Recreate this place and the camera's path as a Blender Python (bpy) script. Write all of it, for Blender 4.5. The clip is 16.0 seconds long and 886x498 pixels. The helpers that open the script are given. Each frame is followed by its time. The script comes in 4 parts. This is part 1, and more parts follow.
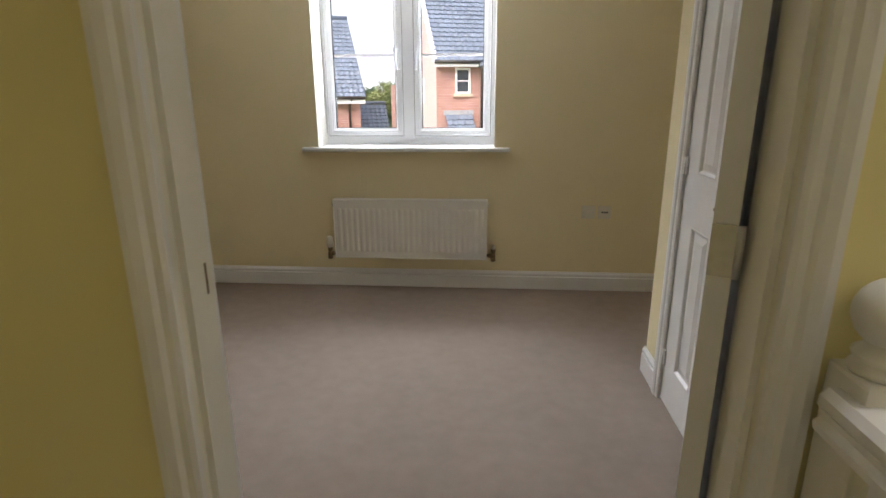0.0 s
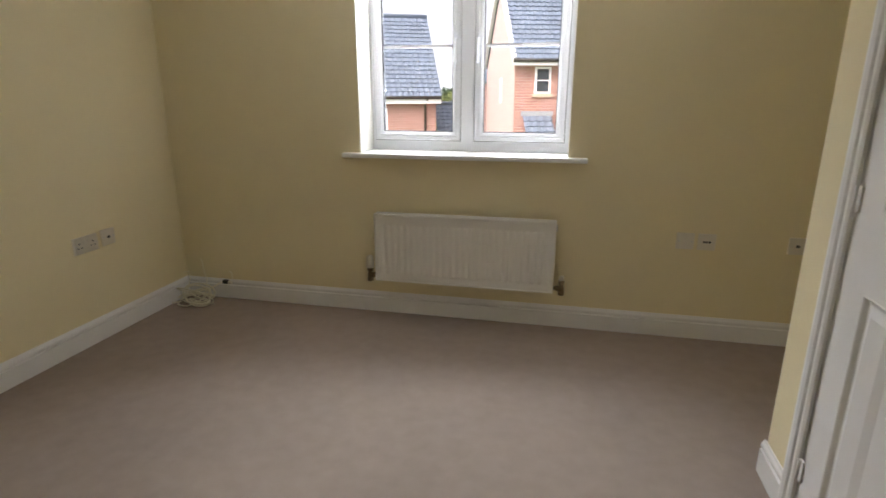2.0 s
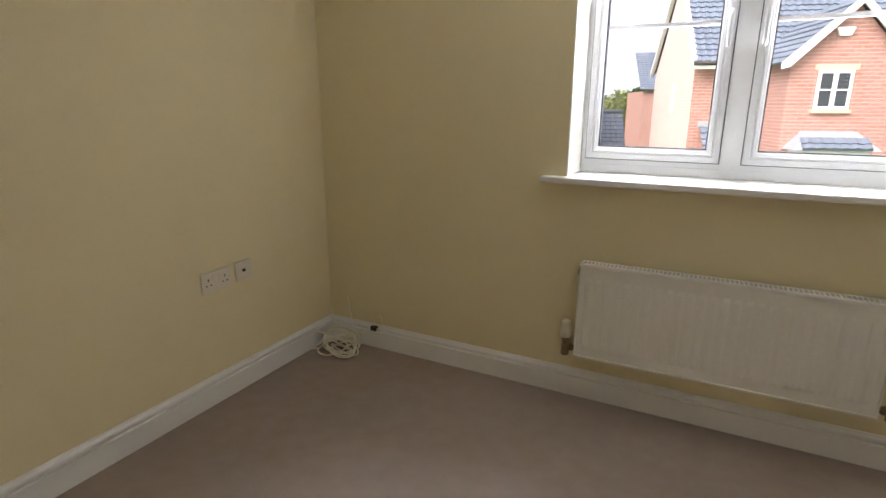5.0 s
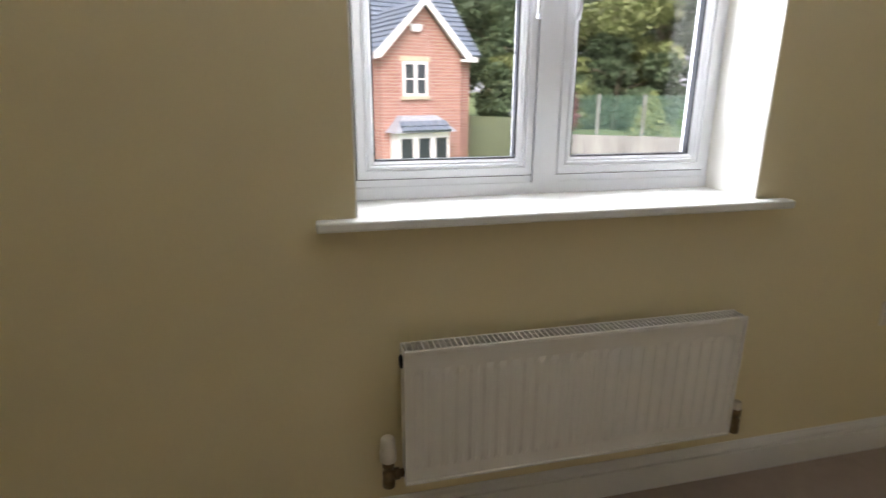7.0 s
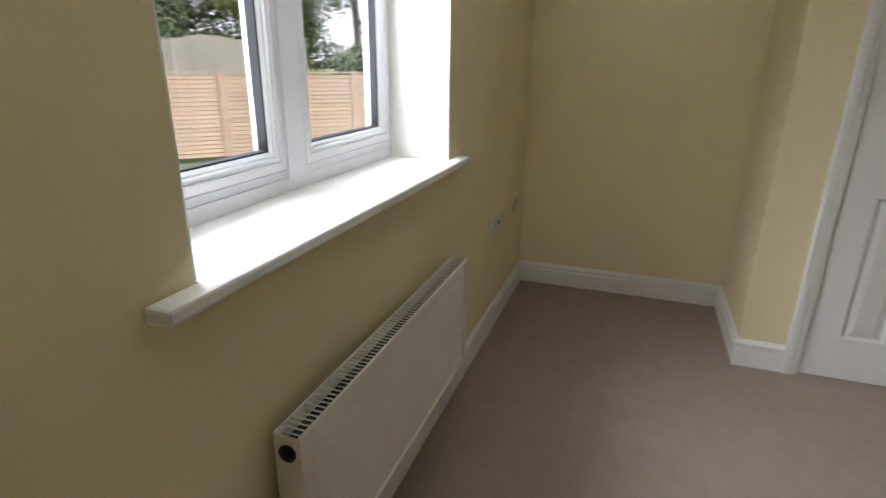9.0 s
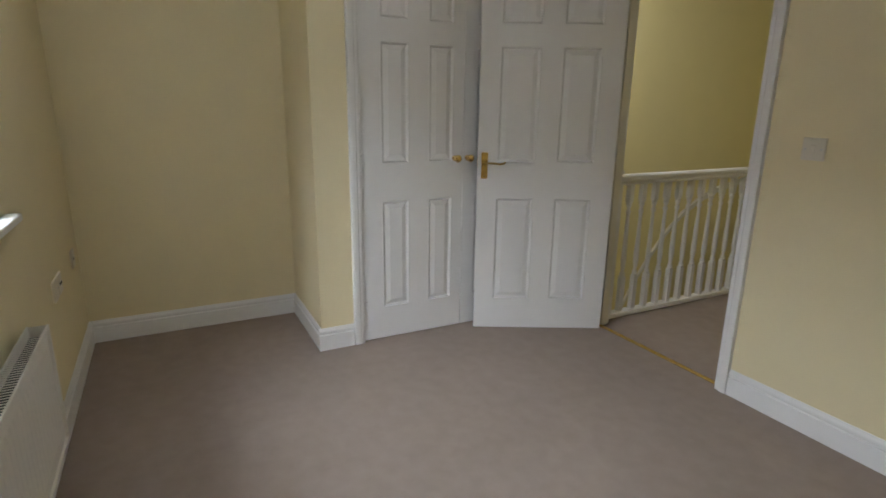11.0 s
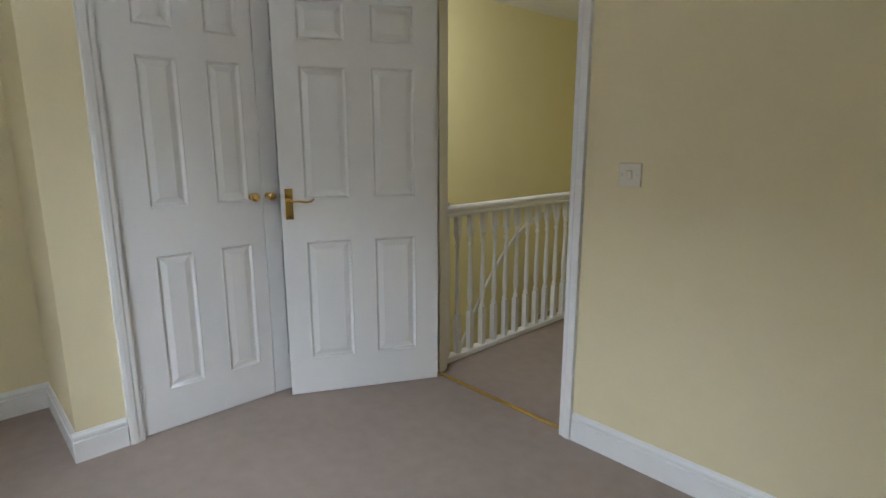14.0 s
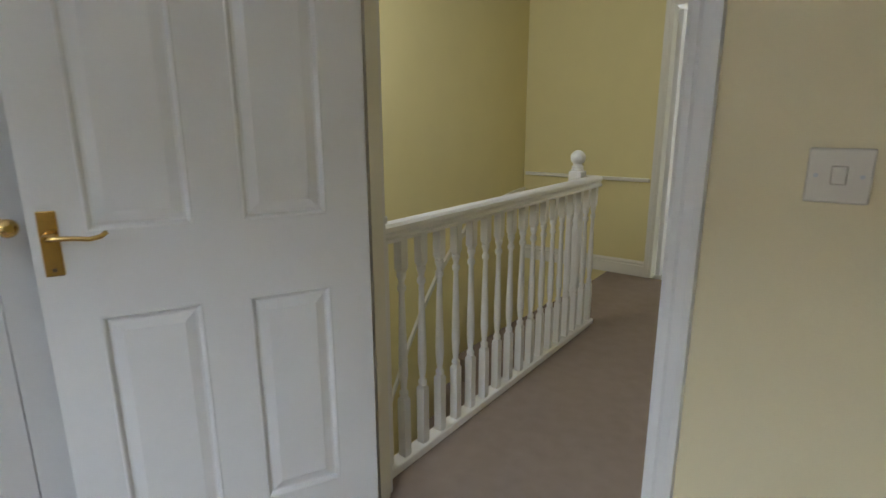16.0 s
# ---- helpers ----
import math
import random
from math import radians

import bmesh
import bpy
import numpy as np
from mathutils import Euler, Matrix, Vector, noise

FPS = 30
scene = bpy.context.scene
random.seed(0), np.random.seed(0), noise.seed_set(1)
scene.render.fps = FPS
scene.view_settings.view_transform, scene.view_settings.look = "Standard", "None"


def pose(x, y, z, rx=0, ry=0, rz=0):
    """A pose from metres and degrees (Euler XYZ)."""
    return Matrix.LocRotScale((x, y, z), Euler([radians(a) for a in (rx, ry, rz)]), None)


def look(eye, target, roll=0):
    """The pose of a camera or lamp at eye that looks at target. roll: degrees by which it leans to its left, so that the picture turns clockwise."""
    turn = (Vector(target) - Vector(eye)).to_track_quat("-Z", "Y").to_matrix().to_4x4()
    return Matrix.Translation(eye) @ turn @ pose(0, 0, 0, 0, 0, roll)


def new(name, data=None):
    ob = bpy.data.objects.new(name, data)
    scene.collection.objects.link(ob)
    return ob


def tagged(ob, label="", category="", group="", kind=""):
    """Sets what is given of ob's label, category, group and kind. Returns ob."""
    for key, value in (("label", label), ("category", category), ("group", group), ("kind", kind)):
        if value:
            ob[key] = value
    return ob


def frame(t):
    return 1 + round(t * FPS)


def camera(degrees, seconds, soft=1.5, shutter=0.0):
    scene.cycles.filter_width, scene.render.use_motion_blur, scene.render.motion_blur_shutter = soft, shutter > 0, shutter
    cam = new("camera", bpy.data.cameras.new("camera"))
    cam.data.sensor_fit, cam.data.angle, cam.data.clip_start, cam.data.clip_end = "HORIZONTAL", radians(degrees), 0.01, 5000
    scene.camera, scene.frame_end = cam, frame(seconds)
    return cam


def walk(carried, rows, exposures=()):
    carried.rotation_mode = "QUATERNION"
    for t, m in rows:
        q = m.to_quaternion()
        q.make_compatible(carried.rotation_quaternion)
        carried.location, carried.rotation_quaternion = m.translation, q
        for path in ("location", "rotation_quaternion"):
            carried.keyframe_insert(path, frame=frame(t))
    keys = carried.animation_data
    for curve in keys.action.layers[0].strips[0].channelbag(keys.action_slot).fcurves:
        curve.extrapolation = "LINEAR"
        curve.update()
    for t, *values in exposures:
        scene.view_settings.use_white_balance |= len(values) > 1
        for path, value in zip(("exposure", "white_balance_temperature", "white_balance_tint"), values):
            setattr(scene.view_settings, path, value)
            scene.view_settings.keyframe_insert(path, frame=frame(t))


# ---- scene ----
cam = camera(78.7, 16.0, shutter=0.3)
PATH = [
    (0, (2.319, -0.800, 1.265), (2.167, 1.118, 0.717), -0.3),
    (0.3, (2.33, -0.655, 1.244), (2.178, 1.263, 0.697), -0.1),
    (0.5, (2.338, -0.523, 1.255), (2.178, 1.393, 0.704), -0.4),
    (1, (2.351, -0.313, 1.259), (2.186, 1.602, 0.707), -0.3),
    (1.5, (2.378, -0.216, 1.263), (2.144, 1.693, 0.714), -0.2),
    (2, (2.359, -0.207, 1.252), (1.937, 1.67, 0.706), -0.0),
    (2.5, (2.388, -0.173, 1.241), (1.738, 1.638, 0.697), -0.2),
    (3, (2.388, -0.131, 1.223), (1.59, 1.622, 0.685), -0.1),
    (3.5, (2.355, -0.114, 1.243), (1.473, 1.595, 0.694), -0.2),
    (4, (2.204, 0.062, 1.23), (1.287, 1.751, 0.677), 0.0),
    (4.2, (2.119, 0.152, 1.221), (1.193, 1.843, 0.688), 0.1),
    (6.5, (1.294, 1.236, 1.224), (1.117, 3.15, 0.675), -0.4),
    (7, (1.141, 1.402, 1.236), (1.585, 3.271, 0.678), 0.2),
    (7.5, (0.908, 1.585, 1.241), (1.918, 3.214, 0.669), 0.9),
    (8, (0.825, 1.702, 1.221), (2.173, 3.056, 0.631), 0.1),
    (8.5, (0.74, 1.924, 1.237), (2.334, 2.953, 0.604), 0.4),
    (9, (0.659, 2.101, 1.253), (2.441, 2.731, 0.6), 0.6),
    (9.5, (0.549, 2.231, 1.254), (2.441, 2.299, 0.611), 0.5),
    (9.8, (0.509, 2.256, 1.255), (2.392, 2.055, 0.613), 0.4),
    (10.2, (0.472, 2.263, 1.288), (2.305, 1.765, 0.664), 0.5),
    (12.3, (0.343, 2.176, 1.258), (1.906, 0.988, 0.877), 0.1),
    (12.5, (0.364, 2.186, 1.279), (1.898, 0.964, 0.887), 0.0),
    (13, (0.398, 2.185, 1.271), (1.882, 0.9, 0.887), 0.1),
    (13.5, (0.488, 2.065, 1.254), (1.938, 0.746, 0.86), 0.1),
    (14, (0.66, 1.864, 1.272), (2.082, 0.516, 0.869), 0.0),
    (14.5, (0.871, 1.703, 1.243), (2.275, 0.346, 0.811), -0.0),
    (15, (1.16, 1.545, 1.256), (2.511, 0.139, 0.811), 0.1),
    (15.5, (1.399, 1.278, 1.231), (2.673, -0.196, 0.779), 0.0),
    (16, (1.62, 1.06, 1.23), (2.782, -0.499, 0.76), -0.2),
]
walk(cam, [(t, look(eye, target, roll)) for t, eye, target, roll in PATH], [(0.0, 1.58, 6400, 16), (1.5, 1.62, 6450, 16), (4.0, 1.64, 6550, 17), (6.4, 1.78, 6500, 17), (7.1, 1.36, 6400, 17), (9.0, 1.32, 6350, 16), (12.5, 1.62, 5850, 13), (16.0, 1.70, 5700, 12)])

# ---- light ----
world = bpy.data.worlds.new("sky")
scene.world = world
world.use_nodes = True
wt = world.node_tree
sky = wt.nodes.new("ShaderNodeTexSky")
sky.sky_type, sky.sun_disc = "NISHITA", False
sky.sun_elevation, sky.sun_rotation = radians(50), radians(200)
sky.air_density, sky.dust_density, sky.ozone_density = 1.0, 6.0, 1.0
cloud = wt.nodes.new("ShaderNodeVectorMath")
cloud.operation = "MAXIMUM"
cloud.inputs[1].default_value = (3.0, 3.1, 3.2)
wt.links.new(sky.outputs["Color"], cloud.inputs[0])
wt.links.new(cloud.outputs[0], wt.nodes["Background"].inputs["Color"])
wt.nodes["Background"].inputs["Strength"].default_value = 0.15

sun = new("sun", bpy.data.lights.new("sun", "SUN"))
sun.data.energy, sun.data.angle, sun.data.color = 0.5, radians(18), (1.0, 0.97, 0.94)
sun.matrix_world = look((-8, -12, 20), (0, 4, 0))


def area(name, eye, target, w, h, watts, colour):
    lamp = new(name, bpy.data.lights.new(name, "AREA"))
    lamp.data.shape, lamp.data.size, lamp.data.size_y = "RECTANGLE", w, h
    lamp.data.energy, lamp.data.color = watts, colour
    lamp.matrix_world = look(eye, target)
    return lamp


# added lamp outside above the window, boosts the overcast sky's light indoors
area("sky_light_window", (1.1, 6.4, 4.85), (1.8, 2.7, 1.6), 6.6, 3.4, 600, (0.86, 0.94, 1.0))
# unseen fill lamp below the sill, lights the ceiling as daylight off the ground
area("fill_light_window", (1.85, 3.6, 0.3), (1.85, 2.75, 1.7), 3.0, 0.9, 160, (0.90, 0.95, 1.0))
# added lamp in place of the bright far room's unseen window
area("sky_light_far_room", (3.3, -4.6, 1.6), (1.6, -4.2, 1.2), 1.2, 1.2, 9, (0.95, 0.98, 1.0))
# fill lamp added high in the stairwell to brighten the landing; no window here
area("fill_light_landing", (3.2, -0.16, 2.05), (3.2, -2.6, 0.9), 0.7, 0.5, 4.8, (1.0, 0.99, 0.97))


# ---- materials ----
def material(name, colour, rough=0.6, metal=0.0, scale=30.0, vary=0.06, bump=0.0, bump_scale=400.0, coat=0.0, random_vary=0.0):
    m = bpy.data.materials.new(name)
    m.use_nodes = True
    t = m.node_tree
    n, l = t.nodes, t.links
    p = n["Principled BSDF"]
    p.inputs["Roughness"].default_value, p.inputs["Metallic"].default_value = rough, metal
    p.inputs["Coat Weight"].default_value = coat
    co = n.new("ShaderNodeTexCoord").outputs["Object"]
    big, fine = n.new("ShaderNodeTexNoise"), n.new("ShaderNodeTexNoise")
    for tex, sc in ((big, scale * 0.1), (fine, scale)):
        tex.inputs["Scale"].default_value, tex.inputs["Detail"].default_value = sc, 4
        l.new(co, tex.inputs["Vector"])
    add = n.new("ShaderNodeMath")
    add.operation = "ADD"
    l.new(big.outputs["Fac"], add.inputs[0])
    l.new(fine.outputs["Fac"], add.inputs[1])
    last = add.outputs[0]
    if random_vary:
        info = n.new("ShaderNodeObjectInfo")
        isl = n.new("ShaderNodeNewGeometry")
        for src in (info.outputs["Random"], isl.outputs["Random Per Island"]):
            mul = n.new("ShaderNodeMath")
            mul.operation, mul.inputs[1].default_value = "MULTIPLY_ADD", random_vary
            l.new(src, mul.inputs[0])
            l.new(last, mul.inputs[2])
            last = mul.outputs[0]
    rng = n.new("ShaderNodeMapRange")
    rng.inputs["From Min"].default_value, rng.inputs["From Max"].default_value = 0.6, 1.4 + 2 * random_vary
    rng.inputs["To Min"].default_value, rng.inputs["To Max"].default_value = 1 - vary, 1 + vary
    l.new(last, rng.inputs["Value"])
    mix = n.new("ShaderNodeVectorMath")
    mix.operation = "SCALE"
    mix.inputs[0].default_value = colour
    l.new(rng.outputs[0], mix.inputs["Scale"])
    l.new(mix.outputs[0], p.inputs["Base Color"])
    if bump:
        bn, bp = n.new("ShaderNodeTexNoise"), n.new("ShaderNodeBump")
        bn.inputs["Scale"].default_value, bn.inputs["Detail"].default_value = bump_scale, 3
        l.new(co, bn.inputs["Vector"])
        bp.inputs["Strength"].default_value, bp.inputs["Distance"].default_value = bump, 0.004
        l.new(bn.outputs["Fac"], bp.inputs["Height"])
        l.new(bp.outputs[0], p.inputs["Normal"])
    return m


def brick_material(name, a, b, mortar):
    m = bpy.data.materials.new(name)
    m.use_nodes = True
    n, l = m.node_tree.nodes, m.node_tree.links
    p = n["Principled BSDF"]
    p.inputs["Roughness"].default_value = 0.9
    co = n.new("ShaderNodeTexCoord")
    sep, comb, add = n.new("ShaderNodeSeparateXYZ"), n.new("ShaderNodeCombineXYZ"), n.new("ShaderNodeMath")
    l.new(co.outputs["Object"], sep.inputs[0])
    add.operation = "ADD"
    l.new(sep.outputs["X"], add.inputs[0])
    l.new(sep.outputs["Y"], add.inputs[1])
    l.new(add.outputs[0], comb.inputs["X"])
    l.new(sep.outputs["Z"], comb.inputs["Y"])
    br = n.new("ShaderNodeTexBrick")
    br.inputs["Scale"].default_value = 1.0
    br.inputs["Brick Width"].default_value, br.inputs["Row Height"].default_value = 0.225, 0.075
    br.inputs["Mortar Size"].default_value = 0.008
    br.inputs["Color1"].default_value, br.inputs["Color2"].default_value = (*a, 1), (*b, 1)
    br.inputs["Mortar"].default_value = (*mortar, 1)
    l.new(comb.outputs[0], br.inputs["Vector"])
    l.new(br.outputs["Color"], p.inputs["Base Color"])
    bp = n.new("ShaderNodeBump")
    bp.inputs["Strength"].default_value, bp.inputs["Distance"].default_value, bp.invert = 0.6, 0.01, True
    l.new(br.outputs["Fac"], bp.inputs["Height"])
    l.new(bp.outputs[0], p.inputs["Normal"])
    return m


WALL = material("cream_wall_paint", (0.78, 0.68, 0.43), 0.75, scale=6, vary=0.025, bump=0.12, bump_scale=220)
LAND = material("yellow_landing_paint", (0.80, 0.71, 0.36), 0.7, scale=6, vary=0.025, bump=0.12, bump_scale=220)
REVEAL = material("pale_reveal_paint", (0.86, 0.84, 0.78), 0.7, scale=8, vary=0.02, bump=0.1, bump_scale=220)
CEIL = material("white_ceiling_paint", (0.87, 0.86, 0.82), 0.85, scale=8, vary=0.02, bump=0.1, bump_scale=200)
CARPET = material("beige_carpet", (0.335, 0.265, 0.218), 0.97, scale=14, vary=0.11, bump=0.7, bump_scale=380)
GLOSS = material("white_gloss_wood", (0.80, 0.785, 0.76), 0.32, scale=12, vary=0.02, bump=0.05, bump_scale=90)
CREAM = material("cream_gloss_wood", (0.80, 0.77, 0.68), 0.38, scale=12, vary=0.02, bump=0.05, bump_scale=90)
UPVC = material("white_upvc", (0.82, 0.83, 0.86), 0.28, scale=5, vary=0.015)
SILLM = material("white_sill_paint", (0.85, 0.84, 0.80), 0.3, scale=10, vary=0.02, bump=0.04, bump_scale=60)
RAD = material("radiator_enamel", (0.80, 0.77, 0.70), 0.4, scale=9, vary=0.03)
PLASTIC = material("white_plastic", (0.72, 0.66, 0.55), 0.35, scale=20, vary=0.02)
DARK = material("dark_plastic_and_shade", (0.03, 0.028, 0.026), 0.5, scale=40, vary=0.2)
BRASS = material("polished_brass", (0.72, 0.50, 0.18), 0.13, 1.0, scale=40, vary=0.08)
OLDBRASS = material("tarnished_brass", (0.22, 0.16, 0.09), 0.45, 1.0, scale=90, vary=0.3)
STEEL = material("satin_steel", (0.6, 0.6, 0.6), 0.35, 1.0, scale=60, vary=0.1)
RUBBER = material("black_gasket", (0.009, 0.010, 0.014), 0.75, scale=40, vary=0.1)
CABLE = material("cream_cable", (0.82, 0.76, 0.60), 0.45, scale=40, vary=0.08)
BRICK = brick_material("red_brick", (0.32, 0.155, 0.13), (0.40, 0.21, 0.18), (0.42, 0.34, 0.31))
# lighter copy of the brick: sun on the end wall put into its colour
LIT_BRICK = brick_material("lit_brick", (0.58, 0.42, 0.39), (0.62, 0.47, 0.43), (0.60, 0.53, 0.50))
TILE = material("grey_roof_tile", (0.12, 0.155, 0.205), 0.7, scale=14, vary=0.35, random_vary=0.25)
LEAD = material("lead_flashing", (0.30, 0.33, 0.37), 0.5, 0.2, scale=9, vary=0.2)
STONE = material("buff_stone", (0.50, 0.44, 0.34), 0.85, scale=14, vary=0.15)
WINDARK = material("dark_window_glass", (0.03, 0.04, 0.05), 0.08, scale=3, vary=0.3)
LARCH = material("larch_boards", (0.28, 0.215, 0.165), 0.8, scale=12, vary=0.45, random_vary=0.25)
GREENWOOD = material("mossy_boards", (0.13, 0.165, 0.105), 0.9, scale=10, vary=0.35, random_vary=0.25)
GREYWOOD = material("weathered_boards", (0.215, 0.22, 0.195), 0.9, scale=10, vary=0.3, random_vary=0.25)
CONCRETE = material("stained_concrete", (0.28, 0.29, 0.29), 0.9, scale=16, vary=0.6, bump=0.4, bump_scale=60)
# rain streaks run down the concrete
ct = CONCRETE.node_tree
streak = ct.nodes.new("ShaderNodeMapping")
streak.inputs["Scale"].default_value = (1.0, 1.0, 0.12)
for link in list(ct.links):
    if link.from_node.type == "TEX_COORD":
        socket = link.to_socket
        ct.links.new(streak.outputs[0], socket)
ct.links.new([k for k in ct.nodes if k.type == "TEX_COORD"][0].outputs["Object"], streak.inputs["Vector"])
GRASS = material("rough_grass", (0.10, 0.15, 0.05), 0.95, scale=5, vary=0.4)
BARK = material("bark", (0.09, 0.07, 0.05), 0.95, scale=14, vary=0.3)
LEAF = material("dark_leaves", (0.07, 0.115, 0.055), 0.7, scale=3, vary=0.5, random_vary=0.4)
LEAF2 = material("yellow_green_leaves", (0.17, 0.21, 0.075), 0.7, scale=3, vary=0.4, random_vary=0.4)
CONIFER = material("bright_conifer", (0.13, 0.25, 0.03), 0.7, scale=3, vary=0.3, random_vary=0.3)
PURPLE = material("purple_leaves", (0.18, 0.085, 0.095), 0.7, scale=3, vary=0.4, random_vary=0.4)
MESHG = material("green_wire", (0.14, 0.27, 0.22), 0.7, scale=4, vary=0.2)

GLASS = bpy.data.materials.new("window_glass")
GLASS.use_nodes = True
gn, gl = GLASS.node_tree.nodes, GLASS.node_tree.links
gn.remove(gn["Principled BSDF"])
tr, go, mx = gn.new("ShaderNodeBsdfTransparent"), gn.new("ShaderNodeBsdfGlossy"), gn.new("ShaderNodeMixShader")
go.inputs["Roughness"].default_value = 0.0
mx.inputs[0].default_value = 0.035
gl.new(tr.outputs[0], mx.inputs[1])
gl.new(go.outputs[0], mx.inputs[2])
gl.new(mx.outputs[0], gn["Material Output"].inputs["Surface"])


# ---- mesh helpers ----
def box(bm, x0, x1, y0, y1, z0, z1):
    v = [bm.verts.new(p) for p in ((x0, y0, z0), (x1, y0, z0), (x1, y1, z0), (x0, y1, z0), (x0, y0, z1), (x1, y0, z1), (x1, y1, z1), (x0, y1, z1))]
    for f in ((0, 3, 2, 1), (4, 5, 6, 7), (0, 1, 5, 4), (1, 2, 6, 5), (2, 3, 7, 6), (3, 0, 4, 7)):
        bm.faces.new([v[i] for i in f])
    return bm


def boxes(*rows):
    bm = bmesh.new()
    for r in rows:
        box(bm, *r)
    return bm


def bevelled(bm, w, seg=2):
    bmesh.ops.bevel(bm, geom=list(bm.edges), offset=w, segments=seg, affect="EDGES", profile=0.5, clamp_overlap=True)
    return bm


def extrude(bm, profile, a, b, out):
    """A profile of (out, up) pairs swept along the floor line a to b; out is the way that it stands off the wall."""
    va, vb = [[bm.verts.new((p[0] + out[0] * d, p[1] + out[1] * d, p[2] + h)) for d, h in profile] for p in (a, b)]
    k = len(profile)
    for i in range(k):
        bm.faces.new((va[i], va[(i + 1) % k], vb[(i + 1) % k], vb[i]))
    bm.faces.new(va[::-1])
    bm.faces.new(vb)
    bmesh.ops.recalc_face_normals(bm, faces=bm.faces)
    return bm


def post(bm, profile, a, b, out, side):
    """A profile of (out, side) pairs swept from a to b."""
    va, vb = [[bm.verts.new(Vector(p) + Vector(out) * d + Vector(side) * s) for d, s in profile] for p in (a, b)]
    k = len(profile)
    for i in range(k):
        bm.faces.new((va[i], va[(i + 1) % k], vb[(i + 1) % k], vb[i]))
    bm.faces.new(va[::-1])
    bm.faces.new(vb)
    bmesh.ops.recalc_face_normals(bm, faces=bm.faces)
    return bm


def lathe(bm, profile, at=(0, 0, 0), turn=None, n=16, square=False):
    """Rings of (radius, height); with turn the axis is moved from z."""
    turn = turn or Matrix.Identity(3)
    n = 4 if square else n
    rings = []
    for r, h in profile:
        ring = []
        for i in range(n):
            a = 2 * math.pi * (i + (0.5 if square else 0)) / n
            k = r * (math.sqrt(2) if square else 1)
            ring.append(bm.verts.new(Vector(at) + turn @ Vector((k * math.cos(a), k * math.sin(a), h))))
        rings.append(ring)
    for p, q in zip(rings, rings[1:]):
        for i in range(n):
            f = bm.faces.new((p[i], p[(i + 1) % n], q[(i + 1) % n], q[i]))
            f.smooth = not square
    bm.faces.new(rings[0][::-1])
    bm.faces.new(rings[-1])
    return bm


def ball(bm, r, at, n=16):
    return lathe(bm, [(max(r * math.sin(math.pi * i / 12), 0.0004), -r * math.cos(math.pi * i / 12)) for i in range(13)], at, n=n)


def tube(bm, pts, r, n=8):
    rings = []
    for i, p in enumerate(pts):
        d = (Vector(pts[min(i + 1, len(pts) - 1)]) - Vector(pts[max(i - 1, 0)])).normalized()
        s = d.orthogonal().normalized() if not rings else (side - d * side.dot(d)).normalized()
        side, up = s, d.cross(s)
        rings.append([bm.verts.new(Vector(p) + r * (math.cos(2 * math.pi * k / n) * s + math.sin(2 * math.pi * k / n) * up)) for k in range(n)])
    for p, q in zip(rings, rings[1:]):
        for i in range(n):
            bm.faces.new((p[i], p[(i + 1) % n], q[(i + 1) % n], q[i])).smooth = True
    bm.faces.new(rings[0][::-1])
    bm.faces.new(rings[-1])
    return bm


def mesh(name, bm, mat):
    me = bpy.data.meshes.new(name)
    bm.to_mesh(me)
    bm.free()
    me.materials.append(mat)
    return me


def part(name, bm, mat, parent, label=""):
    ob = new(name, mesh(name, bm, mat))
    ob.parent = parent
    return tagged(ob, label)


def thing(name, label, category, at=(0, 0, 0), rz=0, group="", kind=""):
    ob = new(name)
    ob.matrix_world = pose(*at, 0, 0, rz)
    return tagged(ob, label, category, group, kind)


def structure(name, bm, mat, label="", category=""):
    return tagged(new(name, mesh(name, bm, mat)), label, category, "", "structure")


# ---- the room ----
W, E, C, NIB, H = 2.69, 3.72, 3.085, 1.578, 2.4
WX0, WX1, WZ0, WZ1 = 1.23, 2.375, 0.945, 2.12
DX0, DX1, DH = 1.878, 2.707, 2.0
SX, LY, LX0 = 3.9, -3.2, 1.45
structure("floor", boxes((-0.1, E + 0.1, -0.05, W + 0.3, -0.25, 0)), CARPET, "beige short pile carpet in an empty bedroom", "carpet")
structure("wall_west", boxes((-0.12, 0, -0.1, W + 0.3, -0.25, H)), WALL, "cream painted plaster wall", "wall")
structure("wall_north", boxes((0, WX0, W, W + 0.3, -0.25, H), (WX1, E, W, W + 0.3, -0.25, H), (WX0, WX1, W, W + 0.3, -0.25, WZ0 - 0.03), (WX0, WX1, W, W + 0.3, WZ1, H)), WALL, "cream painted plaster wall around the window", "wall")
structure("window_reveal", boxes((WX0, WX0 + 0.005, W + 0.001, W + 0.23, WZ0, WZ1), (WX1 - 0.005, WX1, W + 0.001, W + 0.23, WZ0, WZ1), (WX0 + 0.005, WX1 - 0.005, W + 0.001, W + 0.23, WZ1 - 0.005, WZ1)), REVEAL, "pale painted window reveal", "reveal")
structure("wall_east", boxes((E, E + 0.12, -0.1, W + 0.3, -0.25, H)), WALL, "cream painted plaster wall of the alcove", "wall")
structure("wall_south", boxes((0, DX0 - 0.025, -0.1, 0, -0.25, H), (DX1 + 0.025, E, -0.1, 0, -0.25, H), (DX0 - 0.025, DX1 + 0.025, -0.1, 0, DH + 0.025, H)), WALL, "cream painted plaster wall with a doorway", "wall")
CY0, CY1, CH = 0.13, 1.338, 2.0
